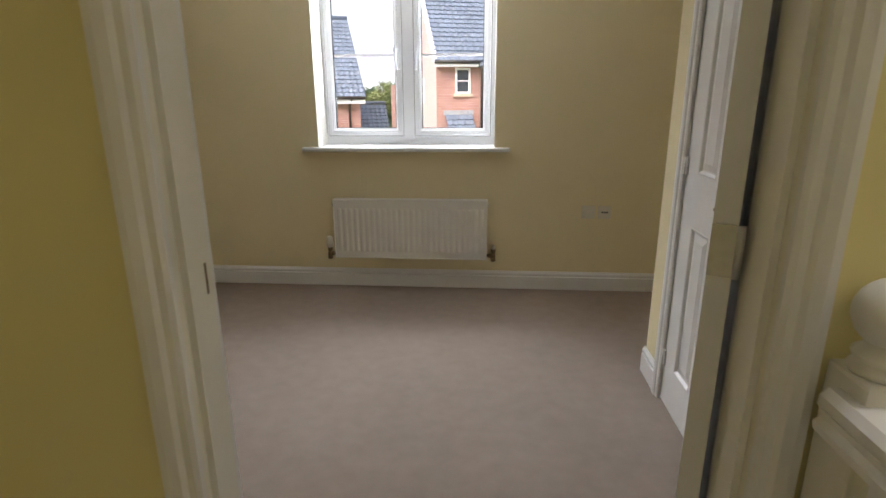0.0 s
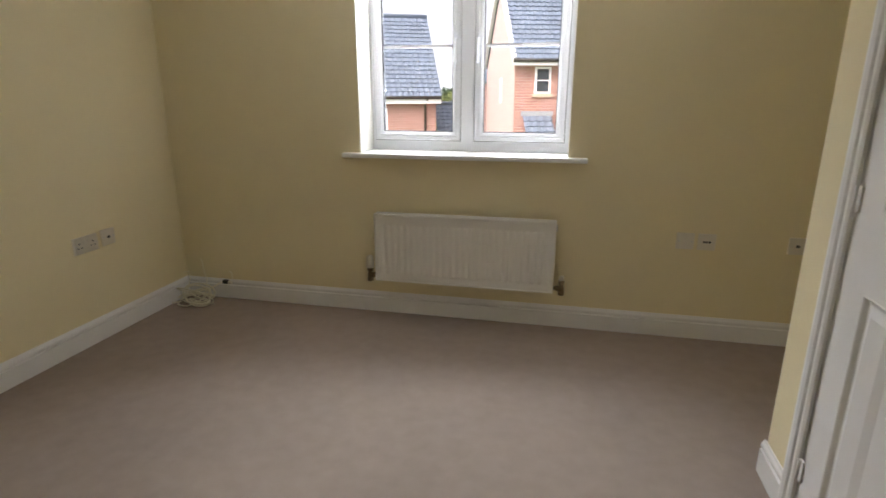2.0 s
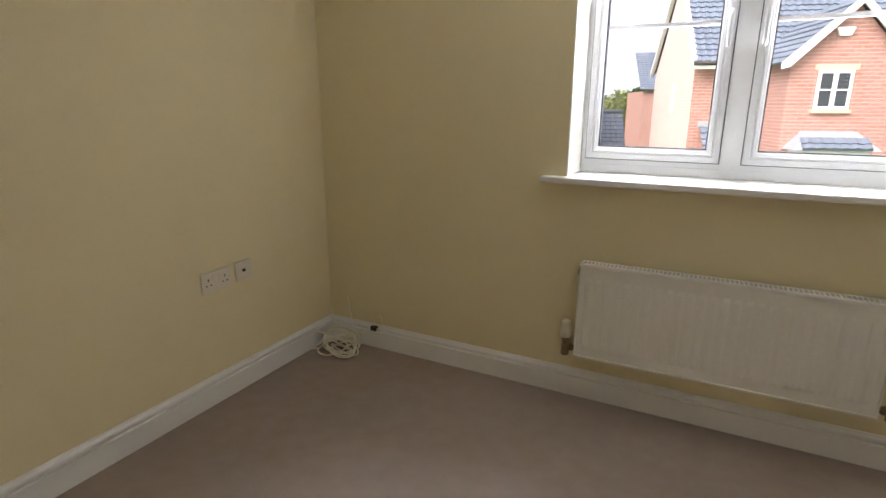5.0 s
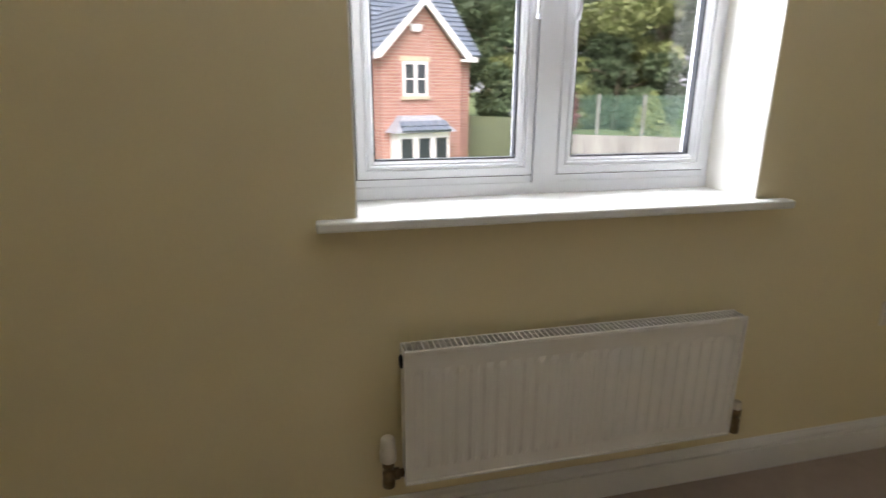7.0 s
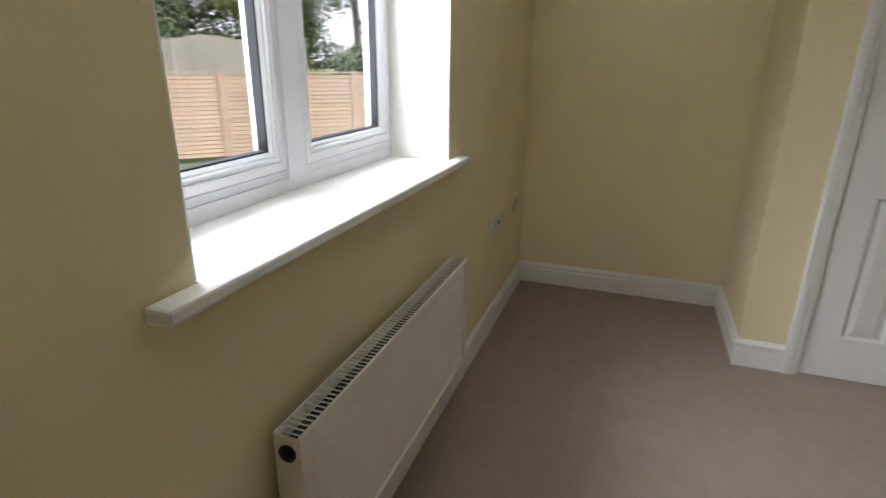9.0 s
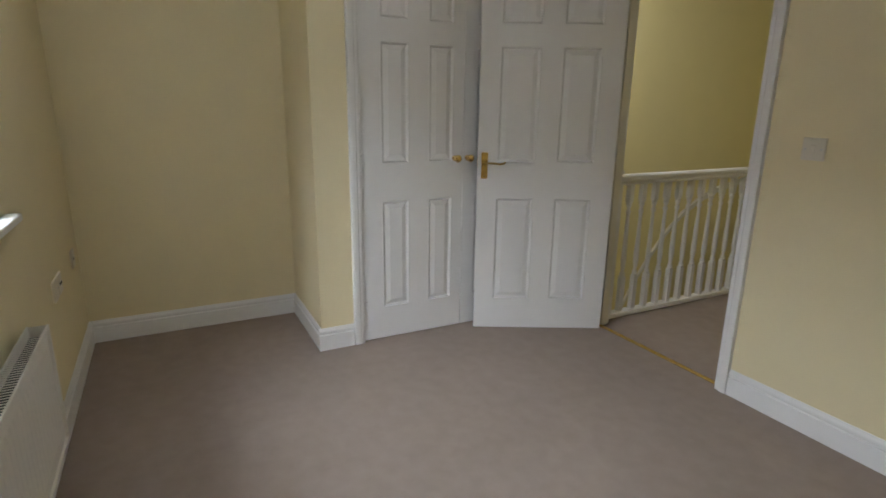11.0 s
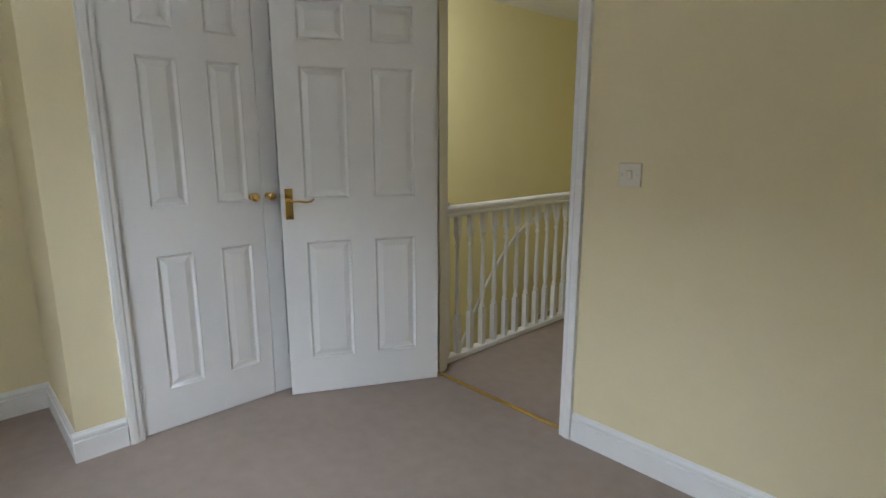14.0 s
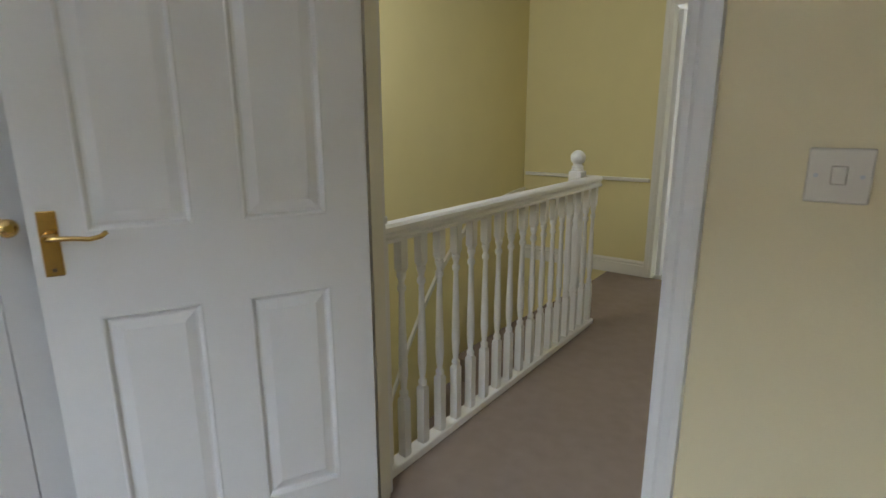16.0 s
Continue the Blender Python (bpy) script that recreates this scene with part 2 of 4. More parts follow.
structure("wall_cupboard", boxes((C, E, NIB - 0.1, NIB, 0, H), (C, C + 0.1, CY1 + 0.02, NIB - 0.1, 0, H), (C, C + 0.1, 0, CY0 - 0.02, 0, H), (C, C + 0.1, CY0 - 0.02, CY1 + 0.02, CH + 0.02, H)), WALL, "cream painted wall boxing in the cupboard", "wall")
structure("wall_lower_storey", boxes((-0.12, E + 0.12, 0.0, W + 0.295, -2.75, -0.252)), BRICK, "red brick lower storey of the house", "wall")
structure("ceiling", boxes((-0.12, E + 0.12, -0.1, W + 0.3, H, H + 0.15)), CEIL, "white painted ceiling", "ceiling")

SKIRT = [(0, 0), (0.015, 0), (0.015, 0.086), (0.006, 0.089), (0.006, 0.094), (0.013, 0.097), (0.0135, 0.104), (0.012, 0.110), (0.006, 0.118), (0.004, 0.124), (0, 0.124)]
for a, b, out in (((0.0, 0.0), (0.0, W), (1, 0)), ((0.0, W), (E, W), (0, -1)), ((E, W), (E, NIB), (-1, 0)), ((E, NIB), (C, NIB), (0, 1)),
                  ((C, NIB + 0.015), (C, CY1 + 0.062), (-1, 0)), ((0.0, 0.0), (DX0 - 0.062, 0.0), (0, 1)), ((DX1 + 0.062, 0.0), (C, 0.0), (0, 1))):
    structure("baseboard", extrude(bmesh.new(), SKIRT, (*a, 0), (*b, 0), out), GLOSS, "white moulded skirting board", "skirting board")

ARCH = [(0, 0), (0.01, 0), (0.014, 0.008), (0.014, 0.02), (0.019, 0.028), (0.021, 0.045), (0.019, 0.058), (0, 0.06)]


def architrave(x0, x1, h, m, mat=GLOSS, label="white moulded door architrave"):
    """Around an opening x0..x1 in the plane y = 0 of m, standing out towards +y."""
    for nm, a, b, side in (("left", (x0, 0, 0), (x0, 0, h + 0.06), (-1, 0, 0)), ("right", (x1, 0, 0), (x1, 0, h + 0.06), (1, 0, 0)), ("head", (x0, 0, h), (x1, 0, h), (0, 0, 1))):
        bm = post(bmesh.new(), ARCH, a, b, (0, 1, 0), side)
        bm.transform(m)
        structure("trim", bm, mat, label, "architrave")


architrave(DX0, DX1, DH, pose(0, 0.0, 0))
architrave(-DX1, -DX0, DH, pose(0, -0.1, 0, 0, 0, 180))
architrave(CY0, CY1, CH, pose(C, 0, 0, 0, 0, 90))
structure("door_lining", boxes((DX0 - 0.024, DX0, -0.1, 0, 0, DH), (DX1, DX1 + 0.024, -0.1, 0, 0, DH), (DX0 - 0.024, DX1 + 0.024, -0.1, 0, DH, DH + 0.024),
                               (DX0, DX0 + 0.012, -0.085, -0.04, 0, DH), (DX1 - 0.012, DX1, -0.085, -0.04, 0, DH), (DX0 + 0.012, DX1 - 0.012, -0.085, -0.04, DH - 0.012, DH)), CREAM, "white painted door lining with stops", "door frame")
structure("cupboard_lining", boxes((C + 0.002, C + 0.1, CY0 - 0.02, CY0, 0, CH), (C + 0.002, C + 0.1, CY1, CY1 + 0.02, 0, CH), (C + 0.002, C + 0.1, CY0 - 0.02, CY1 + 0.02, CH, CH + 0.02)), GLOSS, "white painted cupboard lining", "door frame")
structure("strike_plate", bevelled(boxes((DX0, DX0 + 0.0015, -0.034, -0.014, 0.96, 1.012)), 0.0005, 1), OLDBRASS, "brass strike plate on the door lining", "strike plate")
strip = tagged(new("threshold_strip", mesh("threshold_strip", bevelled(boxes((DX0 + 0.002, DX1 - 0.002, -0.045, -0.018, 0.0, 0.006)), 0.0025), BRASS)), "brass carpet threshold strip across the doorway", "threshold")


# ---- panelled doors ----
def panel_mesh(x0, x1, z0, z1, y, s):
    """One raised and fielded panel on the face at y; s is the way out."""
    bm = bmesh.new()
    rings = []
    for inset, depth in ((0, 0), (0.004, 0.0015), (0.008, -0.001), (0.014, -0.009), (0.02, -0.0095), (0.044, -0.002), (0.047, -0.002)):
        rings.append([bm.verts.new((x, y + s * depth, z)) for x, z in ((x0 + inset, z0 + inset), (x1 - inset, z0 + inset), (x1 - inset, z1 - inset), (x0 + inset, z1 - inset))])
    for p, q in zip(rings, rings[1:]):
        for i in range(4):
            bm.faces.new((p[i], p[(i + 1) % 4], q[(i + 1) % 4], q[i]))
    bm.faces.new(rings[-1])
    bmesh.ops.recalc_face_normals(bm, faces=bm.faces)
    if (bm.faces[:][-1].normal.y > 0) != (s > 0):
        bmesh.ops.reverse_faces(bm, faces=bm.faces)
    return bm


def panel_door(root, width, cols, rows, thick=0.035, h=1.985):
    """The slab lies along +x from its hinge at x = 0, from y = -thick to 0, with six panels a face."""
    xs = [0] + [c for pair in cols for c in pair] + [width]
    zs = [0.006] + [r for pair in rows for r in pair] + [h]
    bm = bmesh.new()
    for y in (-thick, 0):
        for i in range(len(xs) - 1):
            for j in range(len(zs) - 1):
                if not (i % 2 and j % 2):
                    bm.faces.new([bm.verts.new((x, y, z)) for x, z in ((xs[i], zs[j]), (xs[i + 1], zs[j]), (xs[i + 1], zs[j + 1]), (xs[i], zs[j + 1]))])
    for x in (0, width):
        bm.faces.new([bm.verts.new(p) for p in ((x, -thick, zs[0]), (x, 0, zs[0]), (x, 0, h), (x, -thick, h))])
    for z in (zs[0], h):
        bm.faces.new([bm.verts.new(p) for p in ((0, -thick, z), (0, 0, z), (width, 0, z), (width, -thick, z))])
    bmesh.ops.remove_doubles(bm, verts=bm.verts, dist=0.0002)
    bmesh.ops.recalc_face_normals(bm, faces=bm.faces)
    slab = part("slab", bm, GLOSS, root)
    for y, s in ((0, 1), (-thick, -1)):
        for c in cols:
            for r in rows:
                part("panel", panel_mesh(*c, *r, y, s), GLOSS, slab)
    return slab


ROWS = ((0.185, 0.788), (0.985, 1.595), (1.70, 1.875))
bed_door = thing("door_1", "white six panel interior door standing open, brass lever handle", "door", (2.657, 0.012, 0), 62.6, kind="structure")
slab = panel_door(bed_door, 0.757, ((0.112, 0.324), (0.434, 0.653)), ROWS)
for y, s in ((0.0, 1), (-0.035, -1)):
    hd = part("handle", bevelled(boxes((0.702, 0.738, min(y, y + s * 0.006), max(y, y + s * 0.006), 0.895, 1.04)), 0.002), BRASS, slab, "polished brass lever handle on a long plate")
    side = Matrix.Rotation(-s * math.pi / 2, 3, "X")
    bm = lathe(bmesh.new(), [(0.0125, 0), (0.0125, 0.006), (0.008, 0.012), (0.008, 0.04)], (0.72, y + s * 0.006, 0.985), side, 16)
    tube(bm, [(0.72, y + s * 0.042, 0.985), (0.706, y + s * 0.048, 0.986), (0.67, y + s * 0.05, 0.984), (0.64, y + s * 0.05, 0.98), (0.62, y + s * 0.05, 0.984), (0.608, y + s * 0.044, 0.992)], 0.0055)
    part("lever", bm, BRASS, hd)
    part("screw", boxes((0.716, 0.724, min(y + s * 0.006, y + s * 0.007), max(y + s * 0.006, y + s * 0.007), 0.905, 0.913)), OLDBRASS, hd)
for z in (0.22, 1.04, 1.78):
    bm = boxes((-0.0025, -0.0005, -0.034, 0.0, z - 0.04, z + 0.04))
    lathe(bm, [(0.006, z - 0.04), (0.006, z + 0.04)], (-0.003, -0.040, 0), n=10)
    part("hinge", bm, STEEL, bed_door, "steel butt hinge")
part("latch", boxes((0.757, 0.7585, -0.026, -0.009, 0.955, 1.015)), BRASS, slab, "brass latch plate")

cup = thing("cupboard_door", "white six panel cupboard door with a round brass knob, closed", "door", (C + 0.037, CY1 - 0.003, 0), -90, "cupboard doors", "structure")
slab = panel_door(cup, 0.60, ((0.113, 0.272), (0.386, 0.536)), ROWS)
KNOB = [(0.016, 0), (0.016, 0.004), (0.008, 0.007), (0.007, 0.02), (0.013, 0.026), (0.02, 0.036), (0.021, 0.044), (0.017, 0.052), (0.008, 0.056)]
INTO = Matrix.Rotation(math.pi / 2, 3, "X")
part("knob", lathe(bmesh.new(), KNOB, (0.548, -0.035, 1.004), INTO, 20), BRASS, slab, "polished brass round knob")
for z in (0.2, 1.002, 1.8):
    bm = bevelled(boxes((-0.008, 0.018, -0.041, -0.035, z - 0.034, z + 0.034)), 0.002, 1)
    lathe(bm, [(0.005, z - 0.034), (0.005, z + 0.034)], (-0.002, -0.042, 0), n=10)
    part("hinge", bm, GLOSS, cup, "painted butt hinge")
cup2 = thing("cupboard_door", "white six panel cupboard door half hidden behind the open door", "door", (C + 0.037, CY0 + 0.602, 0), -90, "cupboard doors", "structure")
slab = panel_door(cup2, 0.60, ((0.075, 0.225), (0.335, 0.485)), ROWS)
part("knob", lathe(bmesh.new(), KNOB, (0.025, -0.035, 1.004), INTO, 20), BRASS, slab, "polished brass round knob")
structure("cupboard_back", boxes((C + 0.1, E, 0.0, NIB - 0.1, -0.2, -0.002)), CARPET, "carpet inside the cupboard", "carpet")

# ---- window ----
win = thing("window_1", "white upvc casement window with two opening sashes", "window", kind="structure")
FY0, FY1 = W + 0.215, W + 0.285
GX = ((1.302, 1.716), (1.890, 2.297))
GZ0, GZ1 = 1.05, 2.03
bm = bmesh.new()
for r in ((WX0, WX0 + 0.04, WZ0, WZ1), (WX1 - 0.04, WX1, WZ0, WZ1), (WX0 + 0.04, WX1 - 0.04, WZ0, WZ0 + 0.062), (WX0 + 0.04, WX1 - 0.04, WZ1 - 0.045, WZ1), (1.758, 1.848, WZ0 + 0.062, WZ1 - 0.045)):
    box(bm, r[0], r[1], FY0, FY1, r[2], r[3])
box(bm, WX0 + 0.005, WX1 - 0.005, FY0 - 0.005, FY0, WZ0, WZ0 + 0.034)
box(bm, 1.7675, 1.8385, FY0 - 0.013, FY0, WZ0 + 0.034, WZ1 - 0.03)
part("window_frame", bm, UPVC, win)


def ring(bm, x0, x1, z0, z1, steps):
    """A closed frame from steps of (inset, y)."""
    loops = [[bm.verts.new((x, y, z)) for x, z in ((x0 + i, z0 + i), (x1 - i, z0 + i), (x1 - i, z1 - i), (x0 + i, z1 - i))] for i, y in steps]
    for p, q in zip(loops, loops[1:] + loops[:1]):
        for k in range(4):
            bm.faces.new((p[k], p[(k + 1) % 4], q[(k + 1) % 4], q[k]))
    bmesh.ops.recalc_face_normals(bm, faces=bm.faces)
    return bm


for k, (g0, g1) in enumerate(GX):
    s = 0.048
    sash = part("sash", ring(bmesh.new(), g0 - s, g1 + s, GZ0 - s, GZ1 + s, ((0, FY0 + 0.045), (0, FY0 - 0.008), (0.004, FY0 - 0.012), (0.022, FY0 - 0.012), (0.024, FY0 - 0.005), (0.027, FY0 - 0.005), (0.029, FY0 - 0.009), (0.034, FY0 - 0.009), (0.037, FY0 - 0.003), (0.041, FY0 - 0.003), (s, FY0 + 0.004), (s, FY0 + 0.045))), UPVC, win)
    # thin dark ring drawn for the shadow in the joint round the sash
    part("shadow_seam", ring(bmesh.new(), g0 - s - 0.003, g1 + s + 0.003, GZ0 - s - 0.003, GZ1 + s + 0.003, ((0, FY0 - 0.0015), (0.004, FY0 - 0.0015), (0.004, FY0 + 0.002), (0, FY0 + 0.002))), DARK, sash, "dark shadow line round the sash")
    part("gasket", ring(bmesh.new(), g0 - 0.001, g1 + 0.001, GZ0 - 0.001, GZ1 + 0.001, ((0, FY0 + 0.004), (0.005, FY0 + 0.006), (0.005, FY0 + 0.030), (0, FY0 + 0.030))), RUBBER, sash, "black glazing gasket")
    pane = part("pane", boxes((g0, g1, FY0 + 0.02, FY0 + 0.024, GZ0, GZ1)), GLASS, sash, "clear glass pane")
    pane.visible_shadow = False
    part("glazing_bar", boxes((g0 + 0.004, g1 - 0.004, FY0 + 0.026, FY0 + 0.036, 1.510, 1.527)), UPVC, sash)
    hx = g1 + 0.03 if k == 0 else g0 - 0.03
    bm = bevelled(boxes((hx - 0.011, hx + 0.011, FY0 - 0.026, FY0 - 0.012, 1.50, 1.58)), 0.004)
    box(bm, hx - 0.008, hx + 0.008, FY0 - 0.055, FY0 - 0.03, 1.535, 1.55)
    tube(bm, [(hx, FY0 - 0.052, 1.552), (hx, FY0 - 0.056, 1.52), (hx, FY0 - 0.056, 1.45), (hx, FY0 - 0.05, 1.425)], 0.008)
    part("handle", bm, UPVC, sash, "white locking window handle")
sill = tagged(new("window_sill", mesh("window_sill", bevelled(boxes((1.135, 2.472, W - 0.045, W - 0.0005, WZ0 - 0.0265, WZ0 - 0.001)), 0.006, 2), SILLM)), "white painted window board with a rounded nose", "window sill", "", "structure")
part("board", boxes((WX0 + 0.001, WX1 - 0.001, W - 0.006, FY0, WZ0 - 0.027, WZ0 - 0.0012)), SILLM, sill)
ext = part("outer_sill", boxes((WX0 - 0.02, WX1 + 0.02, FY1, W + 0.36, WZ0 - 0.05, WZ0 + 0.01)), UPVC, win)

# ---- radiator ----
RX0, RX1, RZ0, RZ1, RY0, RY1 = 1.327, 2.336, 0.22, 0.618, 2.603, 2.662
rad = thing("radiator", "white ribbed panel radiator under the window", "radiator", (0, 0, 0))
bm = bmesh.new()
n = 26
pitch = (RX1 - RX0 - 0.04) / n
line = [(RX0 + 0.004, 0.0)]
for i in range(n):
    x = RX0 + 0.02 + i * pitch
    line += [(x + 0.004, 0.0), (x + 0.013, 0.0045), (x + pitch - 0.013, 0.0045), (x + pitch - 0.004, 0.0)]
line += [(RX1 - 0.004, 0.0)]
levels = ((RZ0 + 0.004, 0), (RZ0 + 0.04, 0), (RZ0 + 0.055, 1), (RZ1 - 0.075, 1), (RZ1 - 0.06, 0), (RZ1 - 0.012, 0))
grid = [[bm.verts.new((x, RY0 + 0.0105 - d * k, z)) for x, d in line] for z, k in levels]
for p, q in zip(grid, grid[1:]):
    for i in range(len(line) - 1):
        bm.faces.new((p[i], p[i + 1], q[i + 1], q[i]))
part("front_panel", bm, RAD, rad)
part("back_panel", boxes((RX0 + 0.01, RX1 - 0.01, RY1 - 0.008, RY1, RZ0 + 0.01, RZ1 - 0.012)), RAD, rad)
for x in (RX0, RX1 - 0.003):
    part("side_panel", bevelled(boxes((x, x + 0.003, RY0, RY1, RZ0, RZ1 - 0.004)), 0.001, 1), RAD, rad)
part("trim_rail", bevelled(boxes((RX0, RX1, RY0, RY0 + 0.007, RZ1 - 0.014, RZ1 - 0.001)), 0.002, 1), RAD, rad)
part("trim_rail", bevelled(boxes((RX0, RX1, RY1 - 0.006, RY1, RZ1 - 0.014, RZ1 - 0.001)), 0.002, 1), RAD, rad)
part("trim_rail", boxes((RX0 + 0.003, RX1 - 0.003, RY0 + 0.002, RY0 + 0.009, RZ0, RZ0 + 0.006)), RAD, rad)
# solid dark block stands for the shade between the panels, behind the grille
part("shade_block", boxes((RX0 + 0.02, RX1 - 0.02, RY0 + 0.016, RY1 - 0.01, RZ0 + 0.03, RZ1 - 0.03)), DARK, rad)
bar = boxes((0, 0.003, RY0 + 0.007, RY1 - 0.006, RZ1 - 0.0035, RZ1 - 0.002))
bar_mesh = mesh("grille_bar", bar, RAD)
for i in range(68):
    ob = new("grille_bar", bar_mesh)
    ob.location.x = RX0 + 0.008 + i * (RX1 - RX0 - 0.018) / 67
    ob.parent = rad
for x, s in ((RX0, -1), (RX1, 1)):
    part("end_plug", lathe(bmesh.new(), [(0.018, 0), (0.018, 0.004), (0.015, 0.006), (0.011, 0.006), (0.010, 0.002)], (x, (RY0 + RY1) / 2, RZ1 - 0.04), Matrix.Rotation(s * math.pi / 2, 3, "Y"), 16), DARK if s < 0 else STEEL, rad, "dark threaded end plug")
for x, s, top in ((RX0, -1, 0.36), (RX1, 1, 0.315)):
    vx = x + s * 0.042
    bm = lathe(bmesh.new(), [(0.012, 0.205), (0.017, 0.208), (0.017, 0.226), (0.013, 0.229), (0.016, 0.235), (0.016, 0.252), (0.012, 0.255), (0.012, 0.265), (0.016, 0.268), (0.016, 0.29)], (vx, 2.634, 0), n=12)
    tube(bm, [(vx, 2.634, 0.243), (x, 2.634, 0.243)], 0.011)
    lathe(bm, [(0.016, 0), (0.016, 0.016)], (x + s * 0.012, 2.634, 0.243), Matrix.Rotation(s * math.pi / 2, 3, "Y"), 8)
    valve = part("valve", bm, OLDBRASS, rad, "tarnished brass radiator valve")
    cap = [(0.017, 0.286), (0.023, 0.291), (0.0235, 0.318), (0.021, 0.322), (0.0205, top - 0.018), (0.018, top - 0.004), (0.012, top)] if s < 0 else [(0.012, 0.275), (0.014, 0.278), (0.013, top - 0.004), (0.010, top)]
    part("valve_head", lathe(bmesh.new(), cap, (vx, 2.634, 0), n=18), PLASTIC, valve, "white thermostatic head" if s < 0 else "white lockshield cap")
    part("pipe", tube(bmesh.new(), [(vx, 2.634, 0.238), (vx, 2.66, 0.235), (vx, 2.694, 0.235)], 0.0075), OLDBRASS, rad)
for x in (RX0 + 0.18, RX1 - 0.18):
    part("bracket", boxes((x, x + 0.03, RY1, W + 0.002, RZ0 + 0.03, RZ1 - 0.06)), RAD, rad)


# ---- wall plates ----
def plate(name, label, category, w, m, kind, group="wall sockets"):
    """A plate 86 mm high standing out towards local -y."""
    root = new(name)
    root.matrix_world = m
    tagged(root, label, category, group)
    part("faceplate", bevelled(boxes((-w / 2, w / 2, -0.009, 0.0, -0.043, 0.043)), 0.003), PLASTIC, root)
    for x in (-w / 2 + 0.013, w / 2 - 0.013):
        part("screw", lathe(bmesh.new(), [(0.0035, 0), (0.0035, 0.0015)], (x, -0.009, 0), INTO, 10), STEEL, root)
    if kind == "double":
        for cx in (-w / 4 - 0.004, w / 4 + 0.004):
            # pin holes are raised dark tabs, their inner shade put into the colour
            for dx, dz, a, b in ((0, 0.014, 0.003, 0.005), (-0.011, -0.008, 0.004, 0.0025), (0.011, -0.008, 0.004, 0.0025)):
                part("socket_hole", boxes((cx + dx - a, cx + dx + a, -0.0096, -0.0088, dz - b - 0.004, dz + b - 0.004)), DARK, root)
        for cx in (-0.014, 0.014):
            part("rocker", bevelled(boxes((cx - 0.007, cx + 0.007, -0.0125, -0.0088, 0.008, 0.028)), 0.0015, 1), PLASTIC, root)
    elif kind == "switch":
        part("rocker", bevelled(boxes((-0.011, 0.011, -0.0135, -0.0088, -0.014, 0.016)), 0.002, 1), PLASTIC, root)
    elif kind == "tv":
        for x in (-0.014, 0.0, 0.014):
            part("outlet", lathe(bmesh.new(), [(0.006, 0), (0.006, 0.002), (0.0045, 0.0025), (0.0045, 0.001)], (x, -0.009, 0), INTO, 14), DARK, root)
    elif kind == "phone":
        part("outlet", boxes((-0.009, 0.009, -0.0097, -0.0088, -0.007, 0.007)), DARK, root)
    elif kind == "spur":
        part("outlet", bevelled(boxes((-0.012, 0.012, -0.0108, -0.0088, -0.006, 0.006)), 0.001, 1), PLASTIC, root)
    return root


plate("double_socket", "white plastic double power socket on the cream wall", "socket", 0.146, pose(0.0, 1.98, 0.525, 0, 0, 90), "double")
plate("telephone_socket", "white plastic telephone socket beside a power socket", "socket", 0.086, pose(0.0, 2.122, 0.53, 0, 0, 90), "phone")
plate("fused_spur", "white plastic switched spur plate on the window wall", "socket", 0.086, pose(2.985, W, 0.533), "spur")
plate("aerial_socket", "white plastic aerial socket with three round outlets", "socket", 0.086, pose(3.088, W, 0.533), "tv")
plate("power_socket", "white plastic power socket near the alcove corner", "socket", 0.086, pose(3.505, W, 0.535), "phone")
plate("light_switch", "white plastic single light switch by the doorway", "switch", 0.086, pose(1.63, 0.0, 1.14, 0, 0, 180), "switch", "light switches")

# ---- coil of cable ----
coil = thing("cable_coil", "tangled coil of cream aerial cable on the carpet", "cable", (0.165, 2.545, 0))
pts = []
for i in range(460):
    a = i * 0.13
    k = 0.74 + 0.24 * math.sin(a * 0.47 + 1) + 0.16 * math.sin(a * 0.21)
    lean = 0.9 * math.sin(a * 0.157 + 0.6)
    u, v = 0.118 * k * math.cos(a + 0.6 * math.sin(a * 0.23)), 0.085 * k * math.sin(a + 0.4 * math.sin(a * 0.31))
    rise = 0.045 + 0.032 * math.sin(a * 0.29) + 0.55 * lean * v
    pts.append((u + 0.02 * math.sin(a * 0.37), 0.8 * v + 0.012 * math.sin(a * 0.53), max(0.007, rise + 0.012 * math.sin(a * 0.9))))
pts += [(0.06, 0.05, 0.08), (0.09, 0.075, 0.10), (0.11, 0.10, 0.112), (0.125, 0.108, 0.116)]
part("cable", tube(bmesh.new(), pts, 0.0047, 6), CABLE, coil)
part("tail", tube(bmesh.new(), [(0.16, 0.11, 0.118), (0.18, 0.12, 0.14), (0.172, 0.128, 0.17), (0.155, 0.134, 0.18)], 0.0025, 6), CABLE, coil)
part("tail", tube(bmesh.new(), [(-0.09, 0.03, 0.05), (-0.11, 0.1, 0.13), (-0.135, 0.12, 0.165), (-0.155, 0.1, 0.16)], 0.0025, 6), CABLE, coil)
part("plug", bevelled(boxes((0.12, 0.155, 0.098, 0.122, 0.104, 0.128)), 0.004), DARK, coil, "black plug on the end of the cable")
part("connector", lathe(bmesh.new(), [(0.007, 0), (0.009, 0.004), (0.009, 0.02), (0.006, 0.024)], (0.155, 0.11, 0.112), Matrix.Rotation(math.pi / 2, 3, "Y"), 10), PLASTIC, coil, "white cable connector")
part("tail", tube(bmesh.new(), [(-0.1, -0.02, 0.012), (-0.14, -0.05, 0.008), (-0.17, -0.03, 0.007), (-0.15, 0.02, 0.02), (-0.1, 0.05, 0.05)], 0.005, 6), CABLE, coil)
